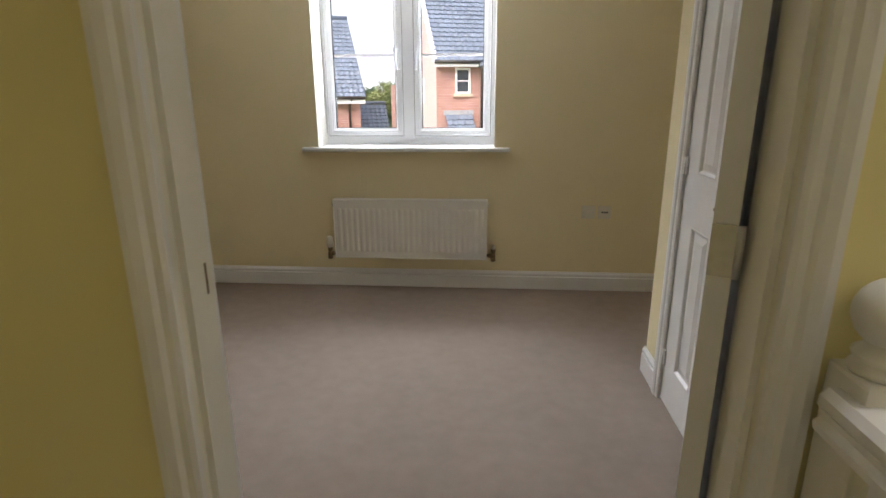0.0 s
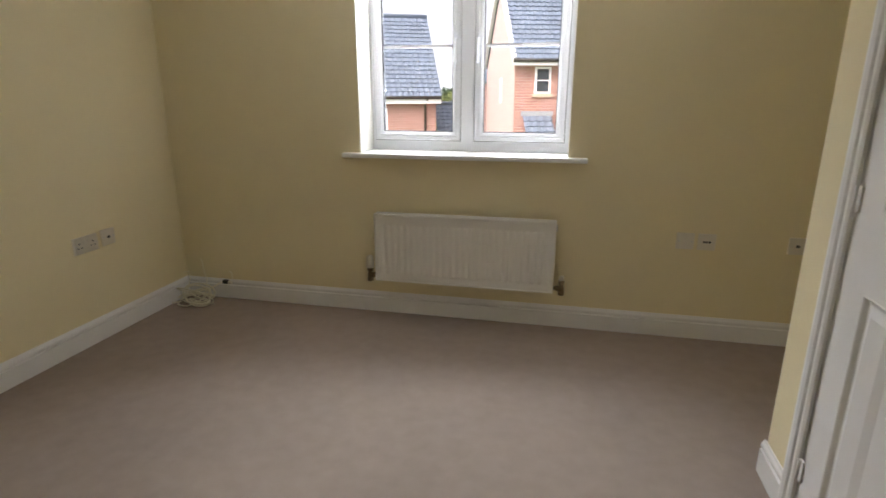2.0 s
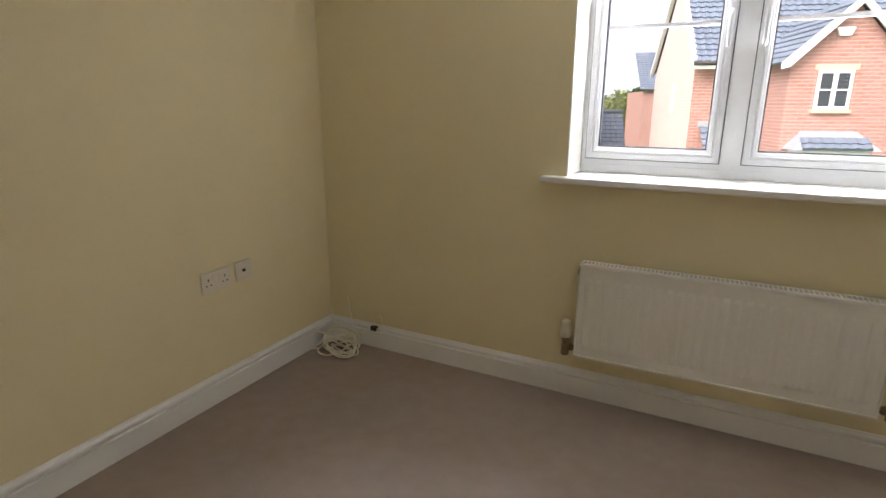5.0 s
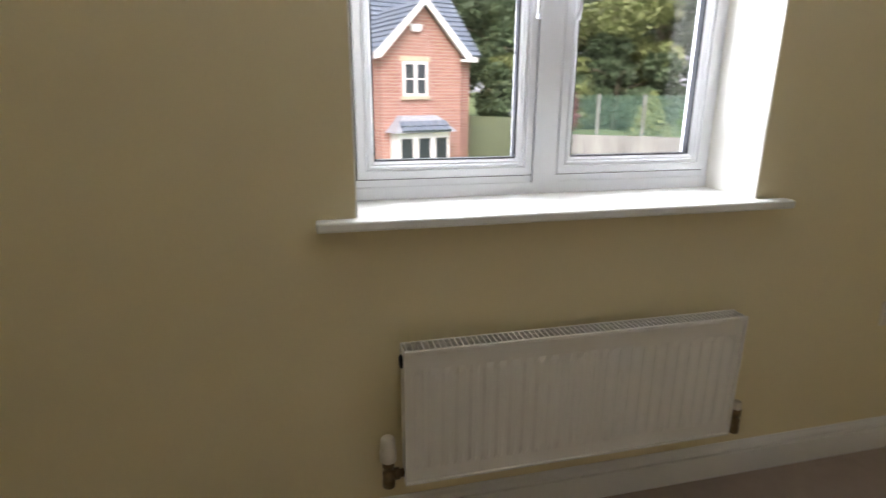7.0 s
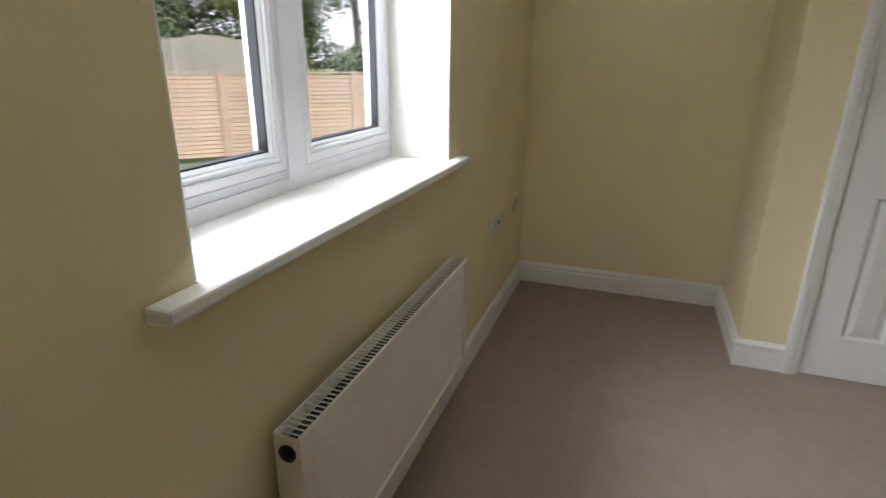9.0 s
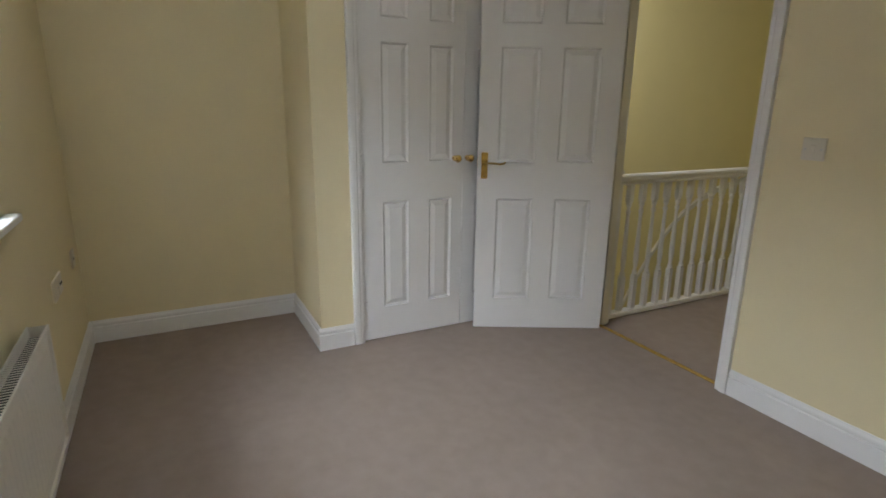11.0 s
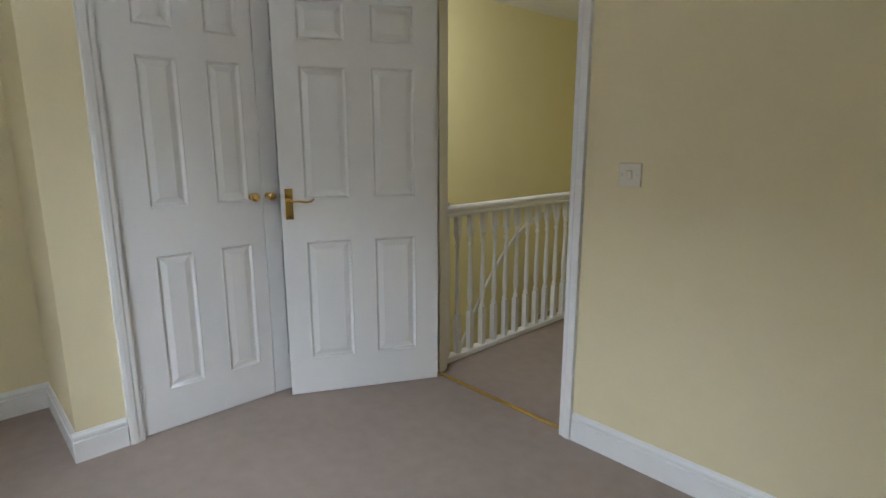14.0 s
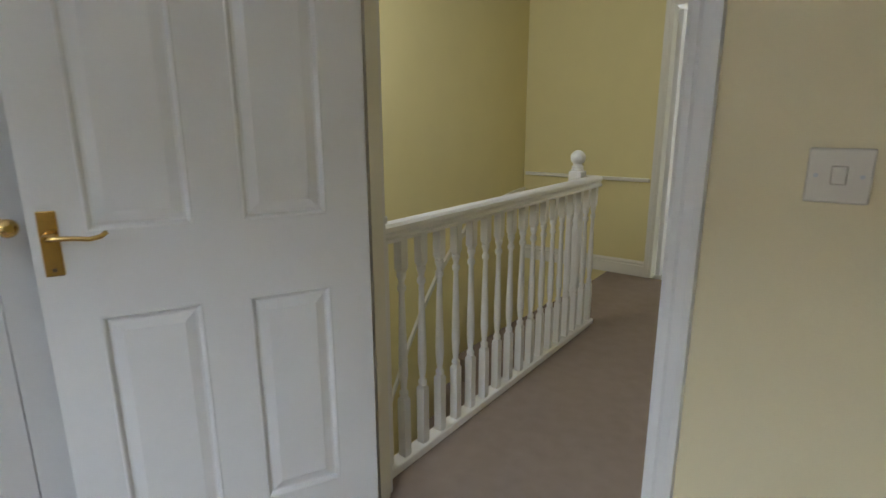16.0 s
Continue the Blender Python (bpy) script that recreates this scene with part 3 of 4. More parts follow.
part("tail", tube(bmesh.new(), [(0.02, 0.06, 0.05), (0.0, 0.115, 0.12), (-0.03, 0.13, 0.18), (-0.035, 0.135, 0.23), (-0.05, 0.142, 0.245)], 0.0025, 6), CABLE, coil)

# ---- landing and stairs ----
BX, BY0, BY1 = 2.78, -0.13, -2.0
structure("landing_floor", boxes((LX0, BX + 0.06, LY, -0.05, -0.25, -0.001), (BX + 0.06, BX + 0.32, LY, BY1 - 0.1, -0.25, -0.001)), CARPET, "beige carpet on the landing", "carpet")
structure("wall_landing_east", boxes((SX, SX + 0.1, LY - 0.1, -0.1, -2.7, H)), LAND, "yellow painted stairwell wall", "wall")
FX0, FX1 = 1.98, 2.75
structure("wall_landing_south", boxes((LX0, FX0 - 0.02, LY - 0.1, LY, -0.25, H), (FX1 + 0.02, SX, LY - 0.1, LY, -2.7, H), (FX0 - 0.02, FX1 + 0.02, LY - 0.1, LY, DH + 0.02, H)), LAND, "yellow painted landing wall with a doorway", "wall")
structure("wall_landing_west", boxes((LX0 - 0.1, LX0, LY - 0.1, -0.1, -0.25, H)), LAND, "yellow painted landing wall", "wall")
structure("wall_landing_north", boxes((LX0, DX0 - 0.026, -0.104, -0.1, 0, H), (DX1 + 0.026, SX, -0.104, -0.1, -2.7, H), (DX0 - 0.026, DX1 + 0.026, -0.104, -0.1, DH + 0.026, H)), LAND, "yellow painted landing side of the bedroom wall", "wall")
structure("wall_stair_base", boxes((BX + 0.02, BX + 0.06, BY1, -0.104, -2.7, -0.25)), LAND, "yellow painted wall under the landing", "wall")
structure("floor_hall", boxes((BX, SX + 0.1, LY, 0.0, -2.8, -2.7)), CARPET, "carpet of the hall below", "carpet")
structure("ceiling_landing", boxes((LX0 - 0.1, SX + 0.1, LY - 0.1, -0.1, H, H + 0.15)), CEIL, "white landing ceiling", "ceiling")
architrave(-FX1, -FX0, DH, pose(0, LY, 0) @ Matrix.Scale(-1, 4, (1, 0, 0)), CREAM)
structure("door_lining", boxes((FX0 - 0.019, FX0, LY - 0.1, LY, 0, DH), (FX1, FX1 + 0.019, LY - 0.1, LY, 0, DH), (FX0 - 0.019, FX1 + 0.019, LY - 0.1, LY, DH, DH + 0.019)), CREAM, "cream painted far door lining", "door frame")
structure("baseboard", extrude(bmesh.new(), SKIRT, (FX1 + 0.06, LY, 0), (SX, LY, 0), (0, 1)), CREAM, "cream skirting board on the landing", "skirting board")
structure("baseboard", extrude(bmesh.new(), SKIRT, (LX0, -0.104, 0), (DX0 - 0.062, -0.104, 0), (0, -1)), CREAM, "cream skirting board on the landing", "skirting board")
structure("baseboard", extrude(bmesh.new(), SKIRT, (DX1 + 0.062, -0.104, 0), (BX - 0.03, -0.104, 0), (0, -1)), CREAM, "cream skirting board on the landing", "skirting board")
structure("dado_ledge", bevelled(boxes((FX1 + 0.07, SX - 0.024, LY, LY + 0.03, 0.75, 0.778)), 0.004), CREAM, "cream ledge along the stairwell wall", "ledge")
far_door = thing("door_2", "white panelled door standing open into the far room", "door", (FX1 - 0.003, LY - 0.1, 0), -97, kind="structure")
panel_door(far_door, 0.757, ((0.112, 0.324), (0.434, 0.653)), ROWS)
structure("room_far", boxes((1.0, 3.6, -6.0, LY - 0.1, -0.25, -0.001), (0.9, 1.0, -6.0, LY - 0.1, -0.25, H), (3.6, 3.7, -6.0, LY - 0.1, -0.25, H), (0.9, 3.7, -6.1, -6.0, -0.25, H), (0.9, 3.7, -6.0, LY - 0.1, H, H + 0.1)), REVEAL, "pale walls of a far room", "wall")

string = [(-1.1, -1.02), (-1.3, -0.75), (-1.44, -0.52), (-1.58, -0.28), (-1.75, -0.04), (-1.93, 0.165), (-2.13, 0.34), (-2.35, 0.47), (-2.6, 0.56), (-2.93, 0.62), (-3.19, 0.64)]
bm = bmesh.new()
for (ya, za), (yb, zb) in zip(string, string[1:]):
    for x, d0, d1 in ((SX - 0.022, -0.02, 0.0), (SX - 0.014, -0.06, -0.02)):
        v = [bm.verts.new(p) for p in ((x, ya, za + d0), (x, yb, zb + d0), (x, yb, zb + d1), (x, ya, za + d1))]
        bm.faces.new(v)
        w = [bm.verts.new(p) for p in ((SX, ya, za + d1), (SX, yb, zb + d1))]
        bm.faces.new((v[3], v[2], w[1], w[0]))
stair = thing("staircase", "carpeted stairs dropping away beside the balustrade", "staircase", (0, 0, 0), kind="structure")
part("wall_string", bm, CREAM, stair, "curved cream painted wall string")
for i in range(3):
    part("step", bevelled(boxes((BX + 0.32 + i * 0.26, SX - 0.02 if i == 2 else BX + 0.58 + i * 0.26, LY, BY1 - 0.12, -1.3, -0.19 * (i + 1))), 0.012, 2), CARPET, stair)
for i in range(8):
    part("step", bevelled(boxes((BX + 0.07, SX - 0.02, BY1 - 0.1 + i * 0.215 - 0.02, BY1 - 0.1 + (i + 1) * 0.215, max(-0.19 * (i + 9), -2.7), -0.19 * (i + 4))), 0.012, 2), CARPET, stair)


def balustrade():
    root = thing("balustrade", "white painted stair balustrade with turned spindles", "balustrade", (BX, 0, 0), kind="structure")
    prof = [(-0.03, 0), (-0.032, 0.012), (-0.024, 0.02), (-0.024, 0.028), (-0.031, 0.036), (-0.03, 0.05), (-0.02, 0.06), (0.02, 0.06), (0.03, 0.05), (0.031, 0.036), (0.024, 0.028), (0.024, 0.02), (0.032, 0.012), (0.03, 0)]
    part("handrail", post(bmesh.new(), prof, (0, BY0 - 0.02, 0.845), (0, BY1, 0.845), (1, 0, 0), (0, 0, 1)), GLOSS, root)
    part("base_rail", bevelled(boxes((-0.03, 0.03, BY1, BY0 - 0.02, 0, 0.032)), 0.005), GLOSS, root)
    bm = bmesh.new()
    lathe(bm, [(0.0165, 0.03), (0.0165, 0.255), (0.011, 0.268)], square=True)
    lathe(bm, [(0.011, 0.262), (0.0165, 0.275), (0.0165, 0.285), (0.010, 0.295), (0.012, 0.31), (0.0165, 0.36), (0.0155, 0.43), (0.0115, 0.58), (0.0095, 0.655), (0.0155, 0.665), (0.0155, 0.678), (0.010, 0.688), (0.012, 0.70), (0.0165, 0.712), (0.0165, 0.722), (0.011, 0.732)], n=10)
    lathe(bm, [(0.011, 0.725), (0.0165, 0.74), (0.0165, 0.86)], square=True)
    me = mesh("spindle", bm, GLOSS)
    for i in range(17):
        ob = new("spindle", me)
        ob.location, ob.parent = (0, BY0 - 0.13 - i * 0.1065, 0), root
    return root


balustrade()


def newel(x, y, base, top):
    root = thing("newel_post", "white painted newel post with a ball cap", "newel post", (x, y, 0), group="newel posts", kind="structure")
    part("post", bevelled(boxes((-0.041, 0.041, -0.041, 0.041, base, top - 0.1)), 0.006), GLOSS, root)
    bm = lathe(bmesh.new(), [(0.036, top - 0.102), (0.038, top - 0.092), (0.032, top - 0.084), (0.036, top - 0.079), (0.036, top - 0.073), (0.026, top - 0.066), (0.026, top - 0.055)], n=20)
    part("neck", bm, GLOSS, root)
    part("cap", ball(bmesh.new(), 0.045, (0, 0, top - 0.022), 20), GLOSS, root)


newel(2.815, -0.155, -0.3, 1.03)
newel(2.93, -2.06, -0.3, 1.02)


# ---- outside: ground ----
def bank(x, y):
    """How far a place lies behind the retaining wall."""
    return (x - 6.8) * 0.565 + (y - 16.2) * 0.825


def smooth(a, b, v):
    k = min(max((v - a) / (b - a), 0), 1)
    return k * k * (3 - 2 * k)


def ground_z(x, y):
    z = -2.6 + 1.6 * smooth(3.0, 8.0, x)
    return z + (1.0 * smooth(0.05, 0.5, bank(x, y)) if x > 6.3 else 0) - 0.06 * (noise.noise((x * 0.4, y * 0.4, 0)))


gx = [-3000, -600, -150, -60] + [i * 1.0 for i in range(-30, 5)] + [5 + i * 0.4 for i in range(40)] + [22 + i for i in range(20)] + [80, 200, 800, 3000]
gy = [-3000, -400, -60, -20, 0] + [3 + i * 0.5 for i in range(60)] + [34 + i * 2 for i in range(14)] + [90, 250, 900, 3000]
bm = bmesh.new()
gv = [[bm.verts.new((x, y, ground_z(x, y))) for x in gx] for y in gy]
for p, q in zip(gv, gv[1:]):
    for i in range(len(gx) - 1):
        bm.faces.new((p[i], p[i + 1], q[i + 1], q[i])).smooth = True
structure("ground", bm, GRASS, "rough grass and garden ground below the window", "ground")


# ---- outside: houses ----
def tile_slope(name, parent, x0, x1, y0, z0, y1, z1, m=None, course=0.195, wide=0.18):
    """Rows of interlocking tiles from the eave (y0, z0) up to the ridge (y1, z1), each with a raised roll and a thick lower edge."""
    length = math.hypot(y1 - y0, z1 - z0)
    uy, uz = (y1 - y0) / length, (z1 - z0) / length
    ny, nz = -uz, uy
    if nz < 0:
        ny, nz = -ny, -nz
    verts, faces = [], []
    prof = ((0, 0.0), (0.35, 0.0), (0.55, 0.02), (0.8, 0.02), (1.0, 0.0))
    for r in range(int(length / course)):
        s0, s1 = r * course, min((r + 1) * course + 0.05, length)
        off = 0.5 * (r % 2)
        k = int((x1 - x0) / wide)
        for c in range(k):
            xa, xb = x0 + (c + 0) * (x1 - x0) / k, x0 + (c + 1) * (x1 - x0) / k
            base = len(verts)
            lift = 0.004 * random.random()
            for f, h in prof:
                x = xa + (xb - xa) * f
                for s, up in ((s0, 0.0), (s0, 0.05 + h + lift), (s1, 0.012 + h)):
                    verts.append((x, y0 + uy * s + ny * up, z0 + uz * s + nz * up))
            for i in range(len(prof) - 1):
                a = base + 3 * i
                faces.append((a, a + 3, a + 4, a + 1))
                faces.append((a + 1, a + 4, a + 5, a + 2))
    me = bpy.data.meshes.new(name)
    me.from_pydata(verts, [], faces)
    me.materials.append(TILE)
    ob = new(name, me)
    ob.parent = parent
    if m:
        ob.matrix_basis = m
    return tagged(ob, "", "", "", "stuff")


def house_window(parent, x, y, z0, z1, w, panes=2, bars=True):
    """A white casement in a wall that faces -y."""
    f = part("window", ring(bmesh.new(), x - w / 2, x + w / 2, z0, z1, ((0, y + 0.05), (0, y - 0.03), (0.06, y - 0.03), (0.06, y + 0.05))), UPVC, parent, "white framed window")
    for i in range(panes):
        a = x - w / 2 + 0.06 + i * (w - 0.12) / panes
        b = a + (w - 0.12) / panes
        part("pane", boxes((a, b, y - 0.02, y - 0.004, z0 + 0.05, z1 - 0.05)), WINDARK, f)
        if i:
            part("mullion", boxes((a - 0.045, a + 0.045, y - 0.035, y - 0.005, z0 + 0.06, z1 - 0.06)), UPVC, f)
    if bars:
        part("glazing_bar", boxes((x - w / 2 + 0.06, x + w / 2 - 0.06, y - 0.032, y - 0.015, (z0 + z1) / 2 - 0.015, (z0 + z1) / 2 + 0.015)), UPVC, f)
    return f


def prism(pts, y0, y1):
    bm = bmesh.new()
    a, b = [[bm.verts.new((x, y, z)) for x, z in pts] for y in (y0, y1)]
    k = len(pts)
    for i in range(k):
        bm.faces.new((a[i], a[(i + 1) % k], b[(i + 1) % k], b[i]))
    bm.faces.new(a[::-1])
    bm.faces.new(b)
    bmesh.ops.recalc_face_normals(bm, faces=bm.faces)
    return bm


# brick house with a projecting gable
hr = thing("house", "red brick house with a gabled wing and grey tiled roof", "house", (0.86, 15.5, 0.08), 18)
part("wall", boxes((0.001, 5.0, 0, 4.4, -3.0, 1.98)), BRICK, hr)
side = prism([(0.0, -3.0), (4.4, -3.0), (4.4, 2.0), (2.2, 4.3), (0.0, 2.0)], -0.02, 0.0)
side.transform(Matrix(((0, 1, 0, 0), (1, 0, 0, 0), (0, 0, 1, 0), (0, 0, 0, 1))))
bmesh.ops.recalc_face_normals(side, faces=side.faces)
part("gable_wall", side, LIT_BRICK, hr, "brick end wall coloured lighter for the sun on it")
tile_slope("roof", hr, -0.12, 5.2, -0.28, 2.1, 2.2, 4.6)
tile_slope("roof", hr, -0.12, 5.2, 4.68, 2.1, 2.2, 4.6)
part("fascia", boxes((-0.1, 5.1, -0.27, -0.23, 1.96, 2.11)), UPVC, hr)
part("gutter", tube(bmesh.new(), [(-0.12, -0.31, 2.09), (1.2, -0.31, 2.09)], 0.05), DARK, hr)
for z0, z1, s in ((2.02, 4.56, 1), (2.02, 4.56, -1)):
    bm = bmesh.new()
    a, b = (-0.3 if s > 0 else 4.7), 2.2
    v = [bm.verts.new(p) for p in ((-0.13, a, z0), (-0.13, b, z1), (-0.13, b, z1 + 0.14), (-0.13, a, z0 + 0.12), (-0.02, a, z0), (-0.02, b, z1), (-0.02, b, z1 + 0.14), (-0.02, a, z0 + 0.12))]
    for f in ((0, 1, 2, 3), (4, 7, 6, 5), (0, 4, 5, 1), (3, 2, 6, 7), (0, 3, 7, 4), (1, 5, 6, 2)):
        bm.faces.new([v[i] for i in f])
    part("barge_board", bm, UPVC, hr)
for x, z, s in ((0.95, 2.75, 0.1), (0.75, 3.6, 0.08)):
    part("roof_vent", bevelled(boxes((x - s, x + s, (z - 2.1) * 1.15 - 0.36, (z - 2.1) * 1.15 - 0.2, z - 0.03, z + 0.13)), 0.03), LEAD, hr)
house_window(hr, 0.79, 0.0, 1.22, 1.94, 0.46, 1)
part("sill", boxes((0.5, 1.08, -0.07, 0.02, 1.14, 1.22)), STONE, hr)
slit = house_window(hr, 0, 0, 0.95, 1.7, 0.16, 1, False)
slit.matrix_basis = pose(-0.02, 1.75, 0, 0, 0, -90)
part("downpipe", tube(bmesh.new(), [(1.22, -0.3, 2.08), (1.28, -0.2, 1.95), (1.36, -0.07, 1.85), (1.36, -0.07, -2.6)], 0.04), DARK, hr)
part("wing_wall", prism([(1.43, -3.0), (3.60, -3.0), (3.60, 2.02), (2.515, 3.1), (1.43, 2.02)], -1.7, 0.001), BRICK, hr)
for s in (1, -1):
    m = pose(2.515, 0, 0, 0, 0, -90 * s)
    tile_slope("roof", hr, -0.3 if s > 0 else -1.85, 1.85 if s > 0 else 0.3, -1.3, 1.95, 0.0, 3.19, m)
    bm = prism([(2.515, 3.09), (2.515, 3.25), (2.515 + s * 1.32, 1.98), (2.515 + s * 1.32, 1.86), (2.515 + s * 1.16, 1.9)], -1.88, -1.83)
    part("barge_board", bm, UPVC, hr)
house_window(hr, 2.31, -1.7, 1.06, 1.84, 0.66, 2)
part("lintel", boxes((1.9, 2.72, -1.73, -1.69, 1.845, 1.96)), STONE, hr)
part("sill", boxes((1.93, 2.69, -1.76, -1.69, 0.985, 1.055)), STONE, hr)
part("vent", prism([(2.16, 2.66), (2.50, 2.66), (2.44, 2.50), (2.22, 2.50)], -1.76, -1.69), UPVC, hr, "white wall box under the gable")
bay = part("bay", prism([(1.63, -3.0), (3.03, -3.0), (3.03, 0.22), (1.63, 0.22)], -2.1, -1.69), UPVC, hr, "white framed bay window with a leaded roof")
for x in (1.86, 2.33, 2.80):
    part("pane", boxes((x - 0.15, x + 0.15, -2.112, -2.095, -1.0, 0.1)), WINDARK, bay)
bm = bmesh.new()
v = [bm.verts.new(p) for p in ((1.5, -2.25, 0.24), (3.16, -2.25, 0.24), (3.16, -1.69, 0.24), (1.5, -1.69, 0.24), (1.83, -1.9, 0.6), (2.83, -1.9, 0.6), (2.83, -1.69, 0.62), (1.83, -1.69, 0.62))]
for f in ((0, 3, 2, 1), (4, 5, 6, 7), (0, 1, 5, 4), (1, 2, 6, 5), (2, 3, 7, 6), (3, 0, 4, 7)):
    bm.faces.new([v[i] for i in f])
part("bay_roof", bm, LEAD, bay)
tile_slope("bay_tiles", bay, 1.68, 2.98, -2.25, 0.26, -1.95, 0.55, course=0.14, wide=0.2)
tile_slope("porch_roof", hr, 0.25, 1.08, -0.75, -0.1, 0.0, 0.62, course=0.2, wide=0.2)
part("porch_flashing", boxes((0.2, 1.12, -0.06, -0.005, 0.62, 0.75)), LEAD, hr)
part("porch_flashing", boxes((1.02, 1.14, -0.7, 0.0, -0.1, 0.1)), LEAD, hr)

# neighbouring house with its long roof, and a garage
hl = thing("house", "red brick house with a long grey tiled roof and white fascia", "house", (-2.0, 18.1, 0), 25)
part("wall", boxes((-8, 0.0, 0, 4.6, -3.0, 1.03)), BRICK, hl)
tile_slope("roof", hl, -8.1, 0.14, -0.3, 1.2, 2.3, 3.95)
tile_slope("roof", hl, -8.1, 0.14, 4.9, 1.2, 2.3, 3.95)
part("gable_wall", (lambda b: (b.transform(Matrix(((0, 1, 0, 0), (1, 0, 0, 0), (0, 0, 1, 0), (0, 0, 0, 1)))), b)[1])(prism([(0.0, 1.0), (4.6, 1.0), (2.3, 3.5)], -0.04, 0.005)), BRICK, hl)
part("ridge", tube(bmesh.new(), [(-8.1, 2.3, 3.98), (0.14, 2.3, 3.98)], 0.09), TILE, hl)
part("fascia", boxes((-8.1, 0.12, -0.28, -0.24, 1.0, 1.2)), UPVC, hl)
part("gutter", tube(bmesh.new(), [(-8.1, -0.33, 1.19), (0.12, -0.33, 1.19)], 0.055), DARK, hl)
part("downpipe", tube(bmesh.new(), [(-0.34, -0.32, 1.18), (-0.36, -0.2, 1.05), (-0.38, -0.06, 0.95), (-0.38, -0.06, -2.6)], 0.04), DARK, hl)
house_window(hl, -2.1, 0.0, -0.3, 0.85, 0.9, 2)
gar = thing("garage", "low brick garage with a grey tiled roof", "garage", (-2.1, 20.2, 0), 18)
part("wall", boxes((-0.1, 0.75, 0.2, 4, -3.0, -0.6)), BRICK, gar)
tile_slope("roof", gar, -0.3, 0.8, -0.2, -0.75, 1.6, 0.93)
part("ridge", tube(bmesh.new(), [(-0.3, 1.6, 0.97), (0.8, 1.6, 0.97)], 0.07), TILE, gar)
hf = thing("house", "far red brick house glimpsed between the roofs", "house", (-2.4, 31, 0), 18)
part("wall", boxes((0, 3.5, 0, 5, -3.0, 1.9)), BRICK, hf)
tile_slope("roof", hf, -0.2, 3.7, -0.2, 1.95, 2.5, 4.0)


# ---- outside: trees, fences ----
def leaves(name, mat, parent, clumps, count, size, seed):
    """Small folded leaf sprays scattered through clumps of (x, y, z, rx, ry, rz)."""
    rng = np.random.default_rng(seed)
    verts, faces = [], []
    weight = np.array([c[3] * c[4] * c[5] for c in clumps]) ** 0.67
    for c, k in zip(clumps, (count * weight / weight.sum()).astype(int)):
        d = rng.normal(size=(k, 3))
        d /= np.linalg.norm(d, axis=1)[:, None]
        r = rng.uniform(0.25, 1.0, size=(k, 1)) ** 0.5 * (1 + 0.18 * np.sin(5 * d[:, :1] + 7 * d[:, 1:2] + 6 * d[:, 2:3]))
        p = np.array(c[:3]) + d * r * np.array(c[3:6])
        a = rng.normal(size=(k, 3))
        a /= np.linalg.norm(a, axis=1)[:, None]
        b = np.cross(a, rng.normal(size=(k, 3)))
        b /= np.linalg.norm(b, axis=1)[:, None] + 1e-9
        s = size * rng.uniform(0.5, 1.3, size=(k, 1))
        for q in np.stack((p - a * s, p + b * s * 0.45, p + a * s, p - b * s * 0.45), axis=1):
            i = len(verts)
            verts.extend(map(tuple, q))
            faces.append((i, i + 1, i + 2, i + 3))
    me = bpy.data.meshes.new(name)
    me.from_pydata(verts, [], faces)
    me.materials.append(mat)
    ob = new(name, me)
    ob.parent = parent
    return tagged(ob, "", "", "", "stuff")


def tree(x, y, h, r, mat, seed, label, low=0.15, count=20000, size=0.115, name="tree"):
    root = thing(name, label, "tree", (x, y, ground_z(x, y) - 0.05), group="garden trees")
    rnd = random.Random(seed)
    bm = tube(bmesh.new(), [(0, 0, 0), (0.05, 0, h * 0.3), (0.0, 0.08, h * 0.45), (0.03, 0, h * 0.6)], 0.03 * r + 0.06, 8)
    for i in range(7):
        a, z = rnd.uniform(0, 6.28), h * rnd.uniform(0.25, 0.7)
        tube(bm, [(0, 0, z), (0.4 * r * math.cos(a), 0.4 * r * math.sin(a), z + 0.1 * h), (0.75 * r * math.cos(a), 0.75 * r * math.sin(a), z + 0.14 * h)], 0.03, 5)
    part("trunk", bm, BARK, root)
    clumps = []
    for i in range(22):
        a, k, z = rnd.uniform(0, 6.28), r * rnd.uniform(0.2, 0.85), h * rnd.uniform(low, 0.95)
        k *= 1.15 - 0.6 * abs(z / h - 0.45)
        clumps.append((k * math.cos(a), k * math.sin(a), z, r * rnd.uniform(0.25, 0.5), r * rnd.uniform(0.25, 0.5), r * rnd.uniform(0.18, 0.36)))
    leaves("crown", mat, root, clumps, count, size, seed)


DECID = "dense dark green garden tree behind the fences"
for i, (x, y, h, r, mat) in enumerate(((6.8, 25.5, 8, 2.6, LEAF), (8.6, 22.8, 8.5, 2.8, LEAF), (10.6, 22.5, 9, 2.9, LEAF), (12.3, 21, 8.5, 2.6, LEAF2), (14.5, 20.8, 9, 3.0, LEAF), (17, 18.5, 8, 2.6, LEAF), (19.5, 16.5, 9, 3, LEAF2), (22, 13.5, 8, 3, LEAF), (9.4, 20.6, 4.2, 2.0, LEAF2), (11.6, 19.2, 3.0, 1.7, LEAF), (8.0, 19.6, 2.8, 1.5, LEAF), (24, 20, 10, 4, LEAF), (12, 27, 11, 4, LEAF), (17, 25, 11, 4, LEAF))):
    tree(x, y, h, r, mat, i + 3, DECID if mat == LEAF else "yellow green garden tree behind the fences", 0.02)
tree(-5.6, 38, 5.4, 1.7, LEAF2, 41, "green garden tree between the two houses", 0.05, 6000)
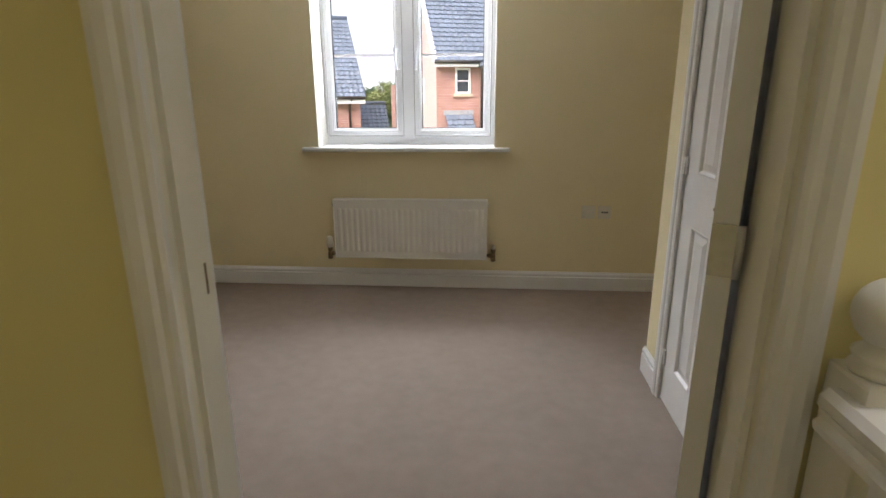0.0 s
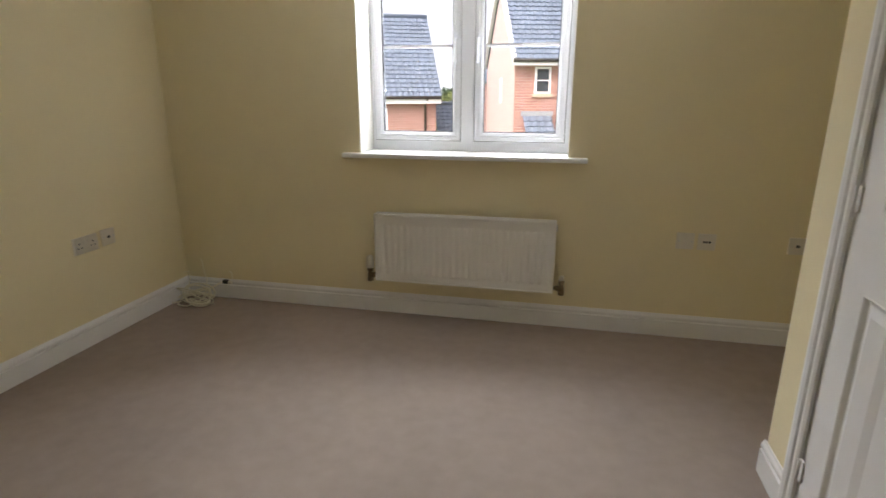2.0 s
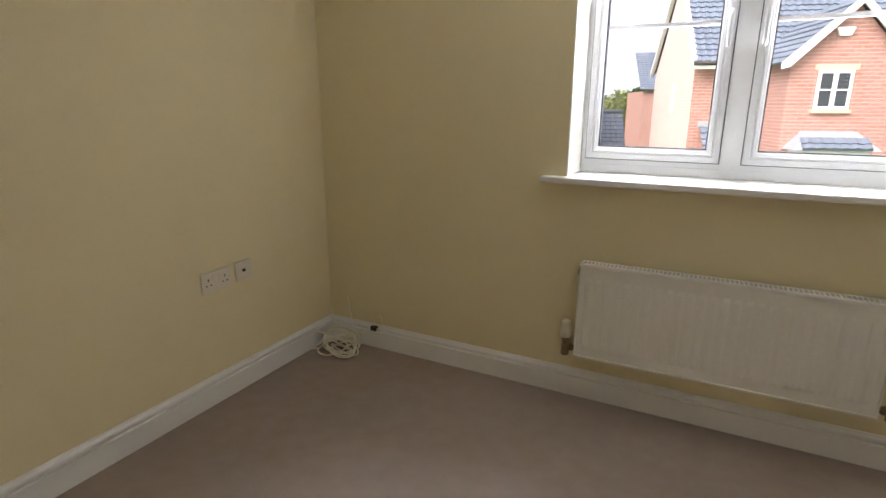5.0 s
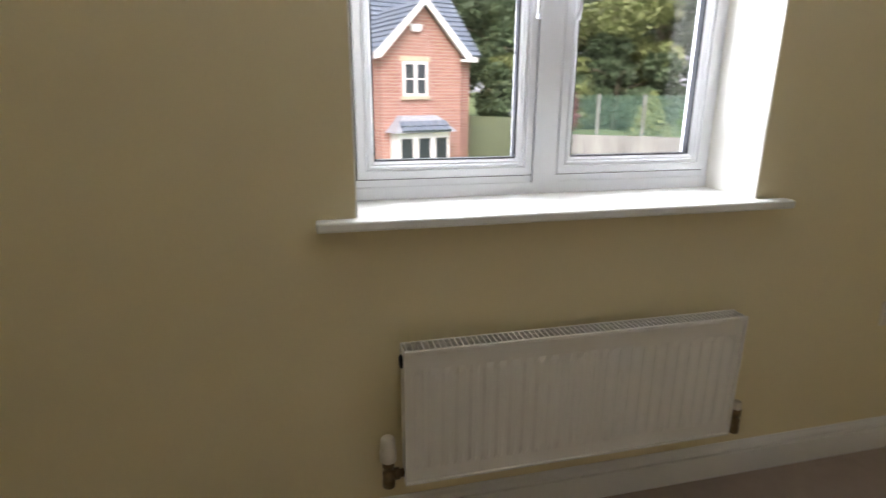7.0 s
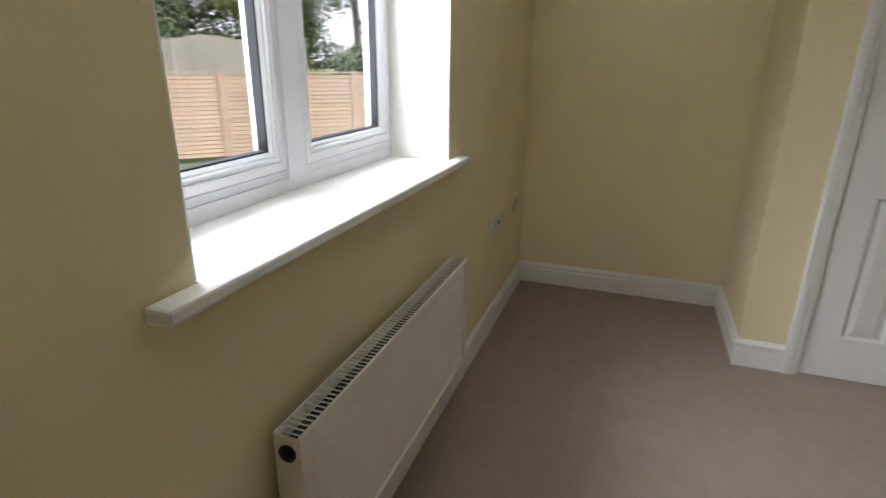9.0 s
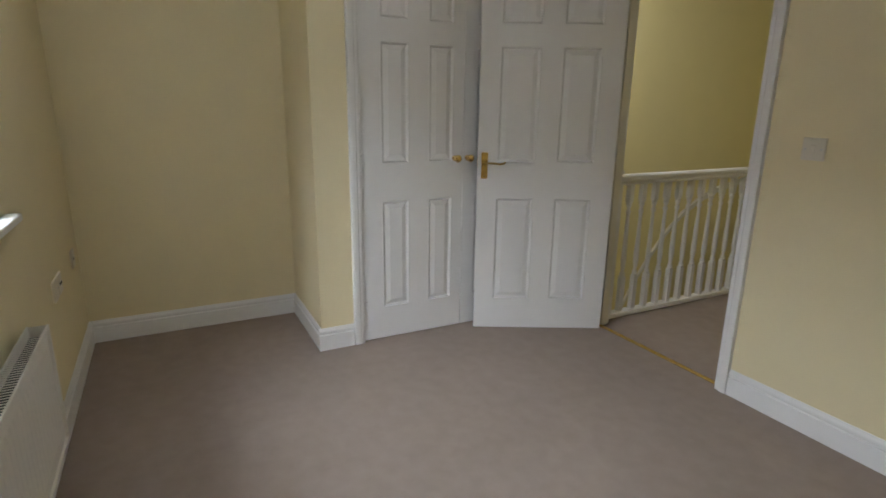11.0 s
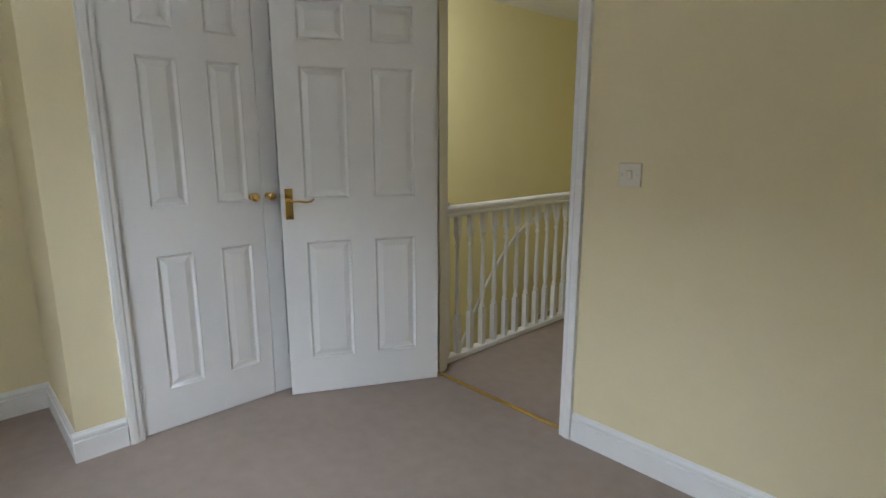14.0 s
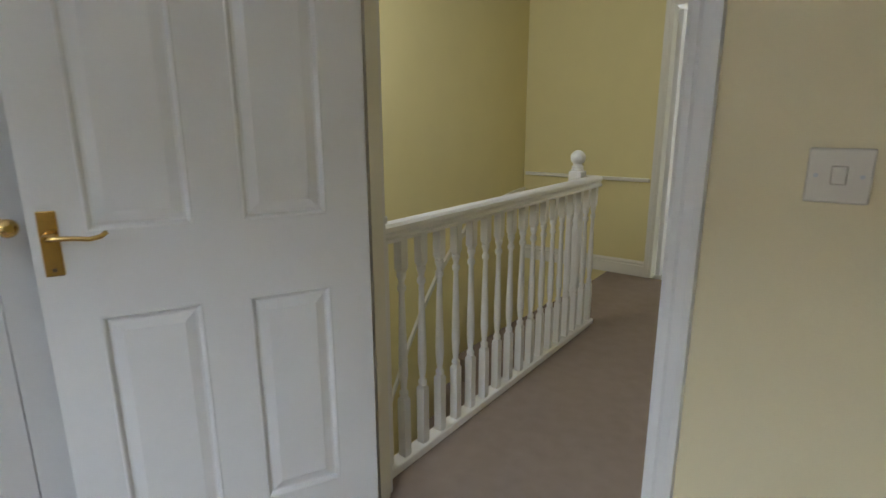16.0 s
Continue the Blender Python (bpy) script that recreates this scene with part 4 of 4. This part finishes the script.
for i in range(9):
    tree(-22 + i * 2.6, 62 + (i % 3) * 2, 4.6 + (i % 4) * 0.5, 2.2, LEAF, 60 + i, "distant hazy tree on the horizon", 0.05, 900, 0.4)


def cone_bush(x, y, z0, h, r, mat, seed, label, name, count=2500):
    root = thing(name, label, "shrub", (x, y, z0))
    part("trunk", tube(bmesh.new(), [(0, 0, -0.6), (0, 0, h * 0.5)], 0.05), BARK, root)
    leaves("crown", mat, root, [(0, 0, h * (0.1 + 0.1 * i), r * (1 - 0.1 * i), r * (1 - 0.1 * i), h * 0.13) for i in range(9)], count, 0.09, seed)


cone_bush(13.6, 17.2, 0.0, 2.75, 0.62, CONIFER, 5, "bright green pointed conifer", "conifer", 6000)
shrub = thing("shrub", "round purple leaved standard shrub on a dark ivy stem", "shrub", (7.2, 14.2, -1.1))
part("trunk", tube(bmesh.new(), [(0, 0, -0.3), (0.03, 0, 0.8), (0, 0, 1.9)], 0.06), BARK, shrub)
leaves("crown", PURPLE, shrub, [(0, 0, 1.75, 0.4, 0.4, 0.42), (0.1, 0, 2.05, 0.3, 0.3, 0.32), (-0.1, 0, 1.5, 0.3, 0.3, 0.25)], 5000, 0.042, 8)
leaves("stem_leaves", LEAF, shrub, [(0.0, 0, 0.5, 0.25, 0.25, 0.5), (0.05, 0, 1.0, 0.27, 0.27, 0.35)], 1200, 0.06, 9)
cone_bush(10.4, 15.2, -0.05, 1.3, 0.6, LEAF2, 15, "grey green rounded garden shrub", "bush")


def fence_run(label, a, b, z0, z1, mat, style, n):
    """Fence panels between posts from a to b."""
    a, b = Vector((*a, 0)), Vector((*b, 0))
    length = (b - a).length
    root = thing("fence", label, "fence", (a.x, a.y, 0), math.degrees(math.atan2(b.y - a.y, b.x - a.x)), "garden fences")
    w = length / n
    for i in range(n + 1):
        part("post", bevelled(boxes((i * w - 0.05, i * w + 0.05, -0.05, 0.05, z0 - 0.5, z1 + 0.05)), 0.008, 1), mat, root)
    for i in range(n):
        x0, x1 = i * w + 0.05, (i + 1) * w - 0.05
        if style == "lap":
            k = int((z1 - z0) / 0.097)
            me = mesh("board", boxes((x0, x1, -0.016, 0.0, 0, 0.085)), mat)
            for j in range(k):
                ob = new("board", me)
                ob.matrix_basis = pose(0, 0, z0 + j * 0.097, -12, 0, random.uniform(-0.15, 0.15))
                ob.parent = root
            for x in (x0, x1 - 0.04):
                part("batten", boxes((x, x + 0.04, -0.05, -0.02, z0, z1)), mat, root)
            part("capping", boxes((x0, x1, -0.05, 0.03, z1, z1 + 0.03)), mat, root)
        else:
            k = int((x1 - x0) / 0.13)
            for j in range(k):
                xa = x0 + j * (x1 - x0) / k
                top = z1 + (0.16 * math.sin(math.pi * (j + 0.5) / k) if style == "arch" else 0)
                part("board", boxes((xa, xa + (x1 - x0) / k - 0.012, -0.02, 0.0, z0, top)), mat, root)


fence_run("larch lap fence panels with timber posts", (9.9, 12.25), (14.6, 8.0), -0.9, 0.97, LARCH, "lap", 4)
fence_run("weathered grey fence with arched tops", (13.3, 17.6), (17.6, 13.2), 0.0, 1.85, GREYWOOD, "arch", 3)
fence_run("mossy green low board fence beside the brick house", (4.9, 17.8), (6.8, 16.6), -1.4, 0.55, GREENWOOD, "board", 1)
ret = structure("retaining_wall", boxes((0, 6.2, -0.12, 0.1, -1.6, 0.13)), CONCRETE, "stained concrete retaining wall", "wall")
ret.matrix_world = pose(6.8, 16.2, 0, 0, 0, math.degrees(math.atan2(-2.6, 3.8)))
mf = thing("mesh_fence", "green wire mesh fence on posts above the retaining wall", "fence", (6.75, 16.3, 0), math.degrees(math.atan2(-2.6, 3.8)))
for i in range(5):
    part("post", boxes((i * 1.15 - 0.03, i * 1.15 + 0.03, -0.03, 0.03, 0.0, 1.2)), CONCRETE, mf)
bm = bmesh.new()
for i in range(62):
    box(bm, i * 0.075, i * 0.075 + 0.013, -0.004, 0.004, 0.1, 1.15)
for i in range(15):
    box(bm, 0, 4.6, -0.004, 0.004, 0.1 + i * 0.075, 0.107 + i * 0.075)
tagged(part("wire", bm, MESHG, mf, "green wire netting"), kind="stuff")
